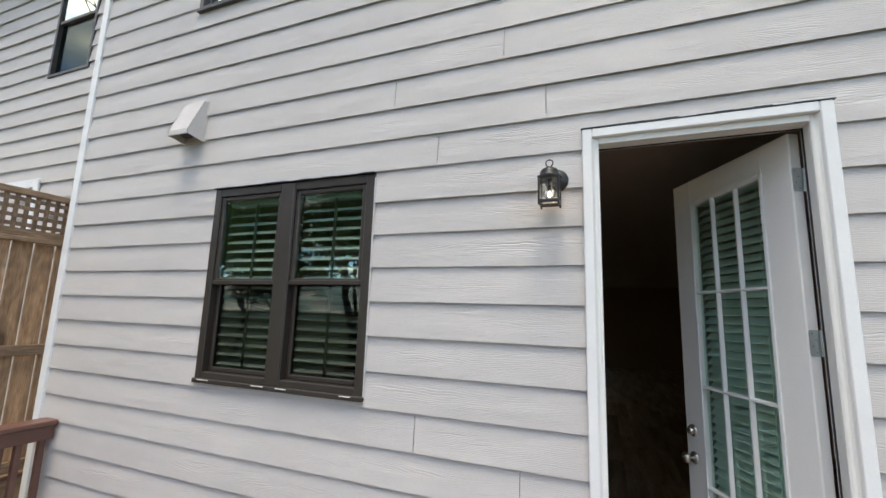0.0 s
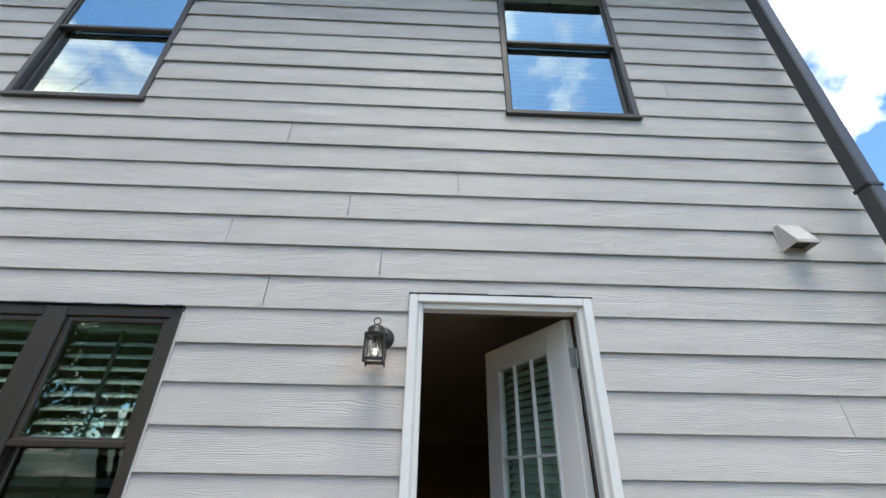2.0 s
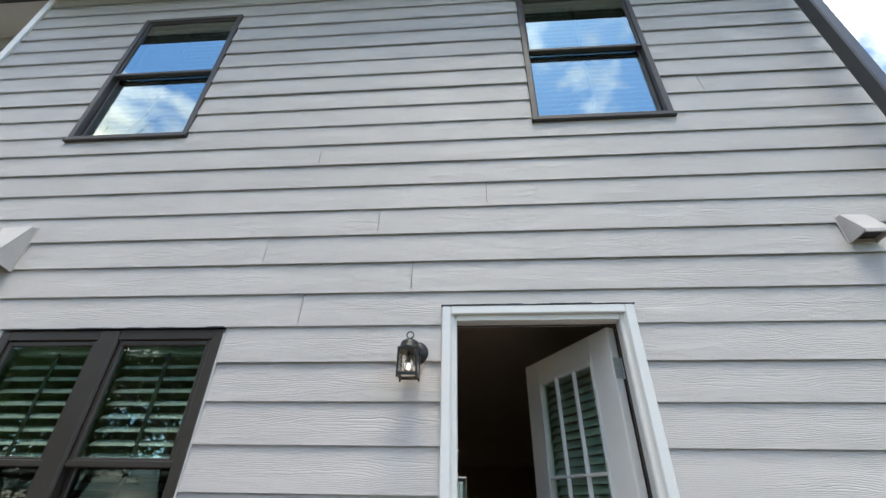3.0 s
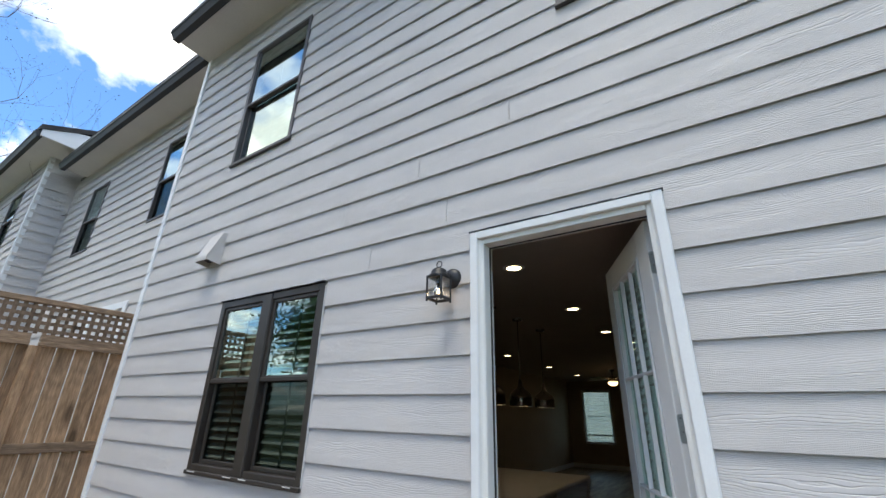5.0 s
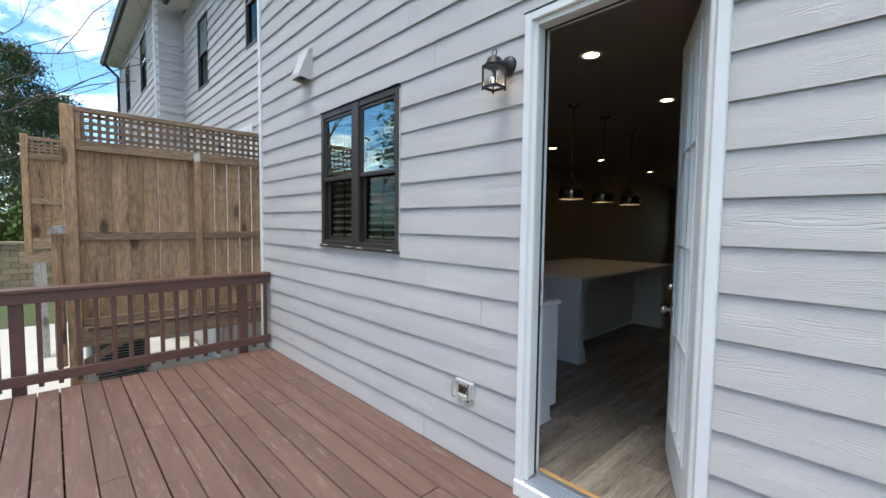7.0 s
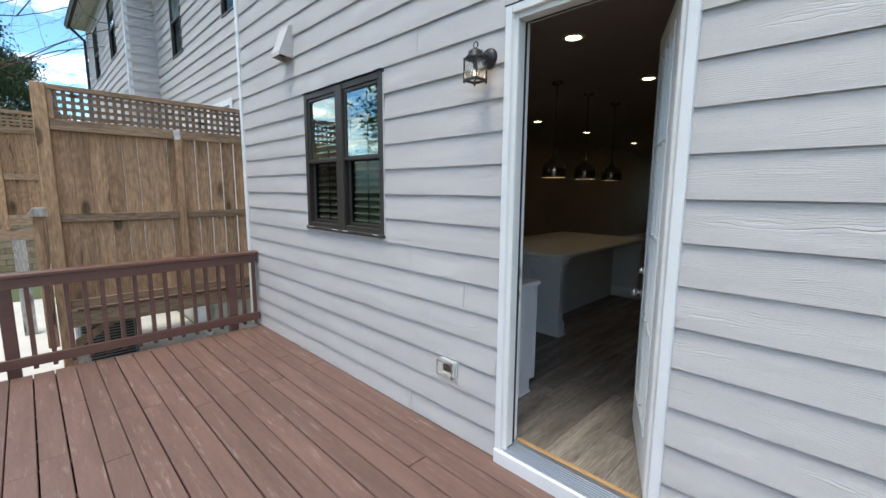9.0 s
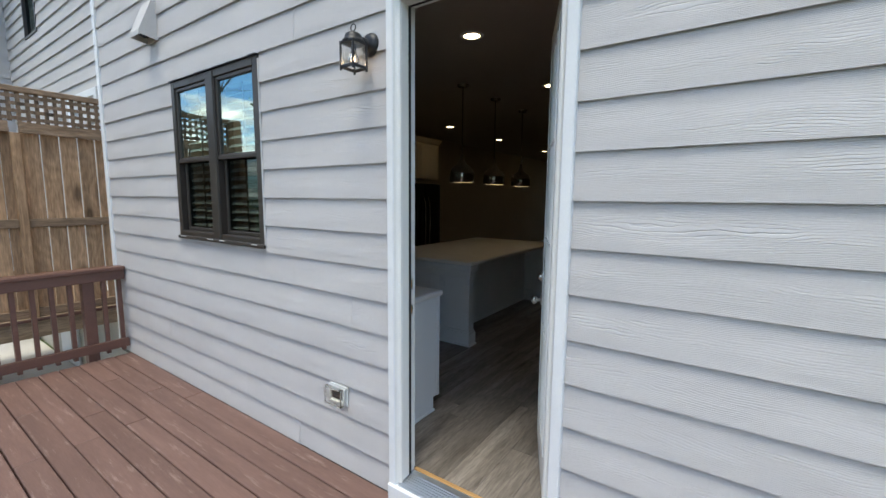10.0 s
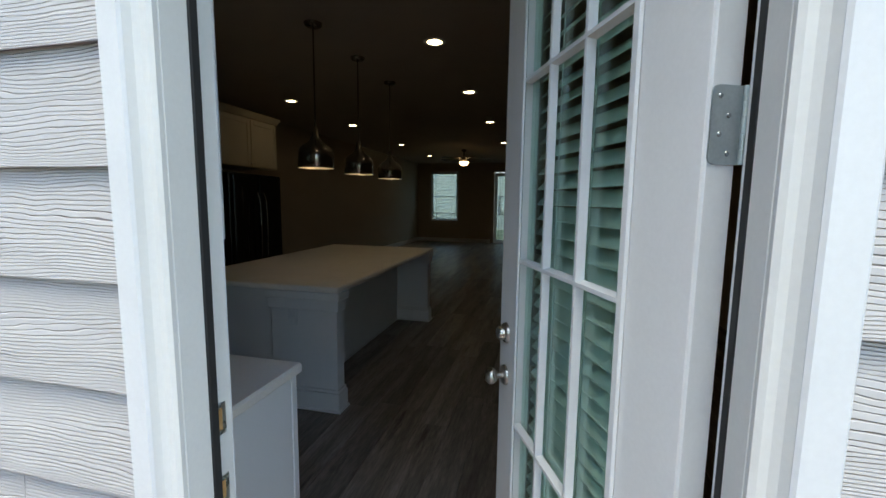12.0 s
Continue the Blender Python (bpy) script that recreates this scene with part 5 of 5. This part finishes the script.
# ---- ground, yard ----
tagged(part("ground", Shape().box(-400, 400, -400, 400, -1.4, -1.2), GRASS), "rough lawn and bare soil round the houses", "ground", kind="structure")
pad = Shape().box(-13.0, -3.66, -4.0, 2.45, -1.198, -1.15, 0.01)
tagged(part("patio_slab", pad, CONCRETE), "pale concrete patio slab below the decks", "slab", kind="structure")
ac = thing("air_conditioner", pose(-7.1, 0.95, -1.15), "grey outdoor air conditioner on the patio slab", "air conditioner")
part("casing", Shape().box(-0.36, 0.36, -0.36, 0.36, 0.0, 0.82, 0.03), AC_METAL, ac)
for i in range(16):
    part("louvre", Shape().box(0.361, 0.372, -0.31, 0.31, 0.06 + i * 0.045, 0.085 + i * 0.045, 0.003), DARK, ac)
part("fan_guard", Shape().lathe([(0.0, 0.85), (0.28, 0.845), (0.3, 0.821)], n=20), DARK, ac)
hose = thing("garden_hose", pose(-4.15, 1.2, -1.15), "black hose lying on the ground below the deck", "hose")
part("hose", Shape().tube([(math.sin(i * 0.5) * 0.18, -1.2 + i * 0.08, 0.02 + 0.01 * math.sin(i)) for i in range(34)], 0.014, 6), RUBBER, hose)
rocks = Shape()
for i in range(90):
    x, yy, r = random.uniform(-4.4, -3.75), random.uniform(0.6, 2.0), random.uniform(0.03, 0.08)
    rocks.box(x - r, x + r, yy - r, yy + r * 0.8, -1.16, -1.15 + r, r * 0.4)
tagged(part("rubble", rocks, BLOCK), "loose stones below the deck edge", "stones", kind="stuff")
rw = thing("retaining_wall", pose(-19, 0, -1.2), "tan concrete block retaining wall behind the yards", "wall", kind="structure")
blk = Shape().box(-0.15, 0.15, 0, 0.395, 0, 0.195, 0.012).mesh("block", BLOCK)
for r in range(9):
    for k in range(16):
        part("block", blk, BLOCK, rw, at=pose(0, -4.6 + k * 0.4 + 0.2 * (r % 2), r * 0.2))
part("cap", Shape().box(-0.2, 0.2, -4.6, 2.2, 1.8, 1.9, 0.01), BLOCK, rw)


# ---- trees ----
def limb(s, p, d, length, r, depth, tips, kids=3, spread=0.55, bend=0.25):
    n = 4
    for i in range(n):
        d2 = (d + Vector((random.uniform(-bend, bend), random.uniform(-bend, bend), random.uniform(-bend * 0.5, bend)))).normalized()
        q = p + d2 * (length / n)
        s.cyl(p, q, r * (1 - 0.5 * i / n), r * (1 - 0.5 * (i + 1) / n), n=6 if depth > 1 else 4, caps=False)
        if depth > 0 and i >= 1:
            for _ in range(kids if i == n - 1 else max(1, kids - 2)):
                e = (d2 + Vector((random.uniform(-1, 1), random.uniform(-1, 1), random.uniform(-0.5, 0.8))) * spread * 1.6).normalized()
                limb(s, q, e, length * random.uniform(0.5, 0.75), r * 0.45, depth - 1, tips, kids, spread, bend)
        p, d = q, d2
    if depth <= 1:
        tips.append(p)


def leaf_cloud(s, c, radius, count, size):
    for _ in range(count):
        v = Vector((random.gauss(0, 1), random.gauss(0, 1), random.gauss(0, 0.8))) * radius * 0.5
        p = c + v
        a = Vector((random.uniform(-1, 1), random.uniform(-1, 1), random.uniform(-1, 1))).normalized()
        b = a.orthogonal().normalized()
        k = size * random.uniform(0.6, 1.4)
        s.face([p - a * k, p + b * k * 0.5, p + a * k, p - b * k * 0.5])


def tree(x, y, z, h, trunk_r, depth, leaves, leaf_size, material, label, seed, radius=0.6, name="tree", kids=3):
    random.seed(seed)
    t = thing(name, pose(x, y, z), label, "tree", "trees round the yard")
    s, tips = Shape(), []
    limb(s, Vector((0, 0, 0)), Vector((0, 0, 1)), h * 0.55, trunk_r, depth, tips, kids)
    part("trunk", s, BARK, t)
    if leaves:
        c = Shape()
        for p in tips:
            leaf_cloud(c, p, radius, leaves, leaf_size)
        part("crown", c, material, t)
    return t


def pine(x, y, z, h, label, seed):
    random.seed(seed)
    t = thing("pine_tree", pose(x, y, z), label, "tree", "trees round the yard")
    s, c = Shape(), Shape()
    s.cyl((0, 0, 0), (0, 0, h), 0.26, 0.05, n=8)
    for i in range(72):
        f = 0.18 + 0.82 * i / 72
        a = random.uniform(0, 6.28)
        ln = h * 0.30 * (1.08 - f) + 0.5
        d = Vector((math.cos(a), math.sin(a), random.uniform(0.0, 0.45))).normalized()
        p = Vector((0, 0, h * f))
        s.cyl(p, p + d * ln, 0.045, 0.015, n=5)
        for k in range(7):
            leaf_cloud(c, p + d * ln * (0.35 + 0.65 * k / 6), 0.7, 46, 0.085)
    part("trunk", s, BARK, t)
    part("crown", c, NEEDLE, t)


pine(-36, -1.3, -1.2, 13.2, "tall dark green pine beyond the houses", 3)
pine(-41, -3.6, -1.2, 14.5, "tall dark green pine beyond the houses", 4)
pine(-39, 0.6, -1.2, 11.0, "dark green pine behind the yards", 5)
random.seed(17)
bare = thing("bare_tree", pose(-12.6, -3.4, -1.2), "bare branching tree in early leaf behind the decks", "tree", "trees round the yard")
bs_trunk, bs_twig, bs_tips = Shape(), Shape(), []
bs_trunk.cyl((0, 0, 0), (0.1, 0.1, 5.0), 0.16, 0.11, n=10).cyl((0.1, 0.1, 5.0), (-0.1, 0.3, 11.5), 0.11, 0.03, n=8)
for h, ln, rise in ((4.3, 4.2, 0.16), (5.2, 4.4, 0.22), (6.3, 4.2, 0.1), (7.4, 3.8, 0.2), (8.6, 3.6, 0.25), (9.8, 3.0, 0.3)):
    limb(bs_twig, Vector((0.05, 0.1, h)), Vector((random.uniform(-0.25, 0.25), 1, rise)), ln, 0.03, 3, bs_tips, 2, 0.6, 0.3)
    limb(bs_twig, Vector((0.05, 0.1, h + 0.4)), Vector((random.uniform(-1, 1), -0.7, 0.5)), ln, 0.03, 2, bs_tips, 2, 0.6, 0.3)
part("trunk", bs_trunk, BARK, bare)
part("branchwork", bs_twig, BARK, bare)
buds = Shape()
for p in bs_tips:
    leaf_cloud(buds, p, 0.16, 3, 0.022)
part("crown", buds, LEAF, bare)
tree(-8.5, -9.5, -1.2, 8.4, 0.2, 3, 80, 0.12, LEAF, "leafy deciduous tree behind the yards", 21, 1.1)
tree(-2.5, -13.0, -1.2, 8.4, 0.2, 3, 80, 0.12, LEAF, "leafy deciduous tree behind the yards", 25, 1.1)
tree(-14.0, -12.0, -1.2, 7.0, 0.2, 3, 80, 0.12, LEAF, "leafy deciduous tree behind the yards", 29, 1.2)
tree(-20.0, -14.5, -1.2, 7, 0.2, 3, 70, 0.12, LEAF, "leafy deciduous tree behind the yards", 37, 1.3)
tree(6.5, -14.0, -1.2, 7, 0.2, 3, 70, 0.12, LEAF, "leafy deciduous tree behind the yards", 31, 1.2)
random.seed(7)
for x, y, h in ((-21.5, 0.6, 3.4), (-22.5, -1.6, 3.0), (-23, 2.6, 4.0), (-20.8, -3.4, 2.6)):
    sh = thing("shrub", pose(x, y, -1.2), "bright green leafy shrub above the retaining wall", "shrub", "shrubs by the wall")
    st, cr = Shape(), Shape()
    for k in range(7):
        tip = Vector((random.uniform(-0.9, 0.9), random.uniform(-0.9, 0.9), h * random.uniform(0.7, 1.0)))
        st.cyl((0, 0, 0), tip, 0.04, 0.01, n=5)
        for f in (0.35, 0.5, 0.65, 0.8, 0.95):
            leaf_cloud(cr, tip * f, 1.1, 70, 0.09)
    part("stem", st, BARK, sh)
    part("crown", cr, BUSH, sh)

# houses across the street, seen through the far window
op = thing("street_house", pose(-3, 40, -1.2), "pale house across the street", "house")
part("wall", Shape().box(-12, 12, 0, 0.3, 0, 8), SIDING_FAR, op)
part("roof", Shape().prism([(-0.5, 8), (4, 11), (4, 11.3), (-0.5, 8.2)], "x", -12.5, 12.5), SHINGLE, op)
for x in (-8, -4, 0, 4, 8):
    for z in (1.6, 5.0):
        part("window", frame_bars(x - 0.6, x + 0.6, z, z + 1.6, -0.05, -0.001, 0.12), BRONZE_UP, op)
balc = thing("front_balustrade", pose(-2.3, 17.3, -1.2), "dark metal porch railing outside the front windows", "railing")
part("rail", Shape().box(-2, 4, -0.02, 0.02, 2.2, 2.25, 0.003).box(-2, 4, -0.02, 0.02, 1.4, 1.44, 0.003), GUTTER, balc)
part("porch_slab", Shape().box(-2, 4, -1.35, 0.1, 1.1, 1.3), CONCRETE, balc)
for i in range(50):
    part("baluster", Shape().box(-1.98 + i * 0.12, -1.965 + i * 0.12, -0.008, 0.008, 1.3, 2.2), GUTTER, balc)

# ---- pieces of floors and walls ----
random.seed(11)
y = W - 0.012
r = 0
butts = {1: -2.50, 3: -2.06, 7: -2.04, 10: -2.40}
while y > DY0:
    gap = random.uniform(0.004, 0.009)
    width = (0.140 if r else 0.152) - gap
    cuts = sorted(x for x in (-3.6 + random.uniform(0.5, 2.2), -3.6 + random.uniform(2.9, 4.4), 1.3) if -3.5 < x < DX1)
    if r in butts:
        cuts = [butts[r], 1.3]
    ends = [DX0 - 0.02 + random.uniform(-0.004, 0.004), *cuts, DX1]
    for a, b in zip(ends, ends[1:]):
        part("deck_board", Shape().box(a + 0.0028, b - 0.0028, y - width, y, -0.0315 + random.uniform(-0.001, 0.001), 0.0 + random.uniform(-0.001, 0.001), 0.004), DECK, deck)
    y -= width + gap
    r += 1

floor = tagged(part("floor", Shape().box(XL + 0.06, XR - 0.06, 2.235, 2.4, FLOOR - 0.009, FLOOR - 0.0078), DARK), "grey-brown vinyl plank floor", "floor", kind="structure")
x = -3.855
far_planks = Shape()
while x < XR - 0.07:
    y = 2.236 - random.uniform(0.0, 1.2)
    while y < 15.72:
        y1 = min(y + 1.22, 15.725)
        y0 = max(y, 2.236)
        x1 = min(x + 0.181, XR - 0.062)
        if y1 - y0 > 0.05:
            if -2.4 < x < 1.4 and y0 < 8.5:
                part("floor_plank", Shape().box(x + 0.0006, x1 - 0.0006, y0 + 0.0006, y1 - 0.0006, FLOOR - 0.0075, FLOOR, 0.0012), PLANK, floor)
            else:
                far_planks.box(x + 0.0006, x1 - 0.0006, y0 + 0.0006, y1 - 0.0006, FLOOR - 0.0075, FLOOR, 0.0012)
        y += 1.22
    x += 0.1815
tagged(part("floor_planks_far", far_planks, PLANK, floor), kind="stuff")

siding(wall_south, XL + 0.055, XR, 0.002, EAVE, W, [DOOR, WIN, UWL, UWR],
       {-1: [-0.817], 0: [-0.262], 1: [-1.085], 2: [-0.47], 3: [0.144], 8: [1.6], -9: [-0.89], -10: [-0.385], -14: [-1.49], -15: [-0.893], -13: [-2.69], 5: [-0.9], -4: [1.9]}, SIDING, low={-13: -0.006})
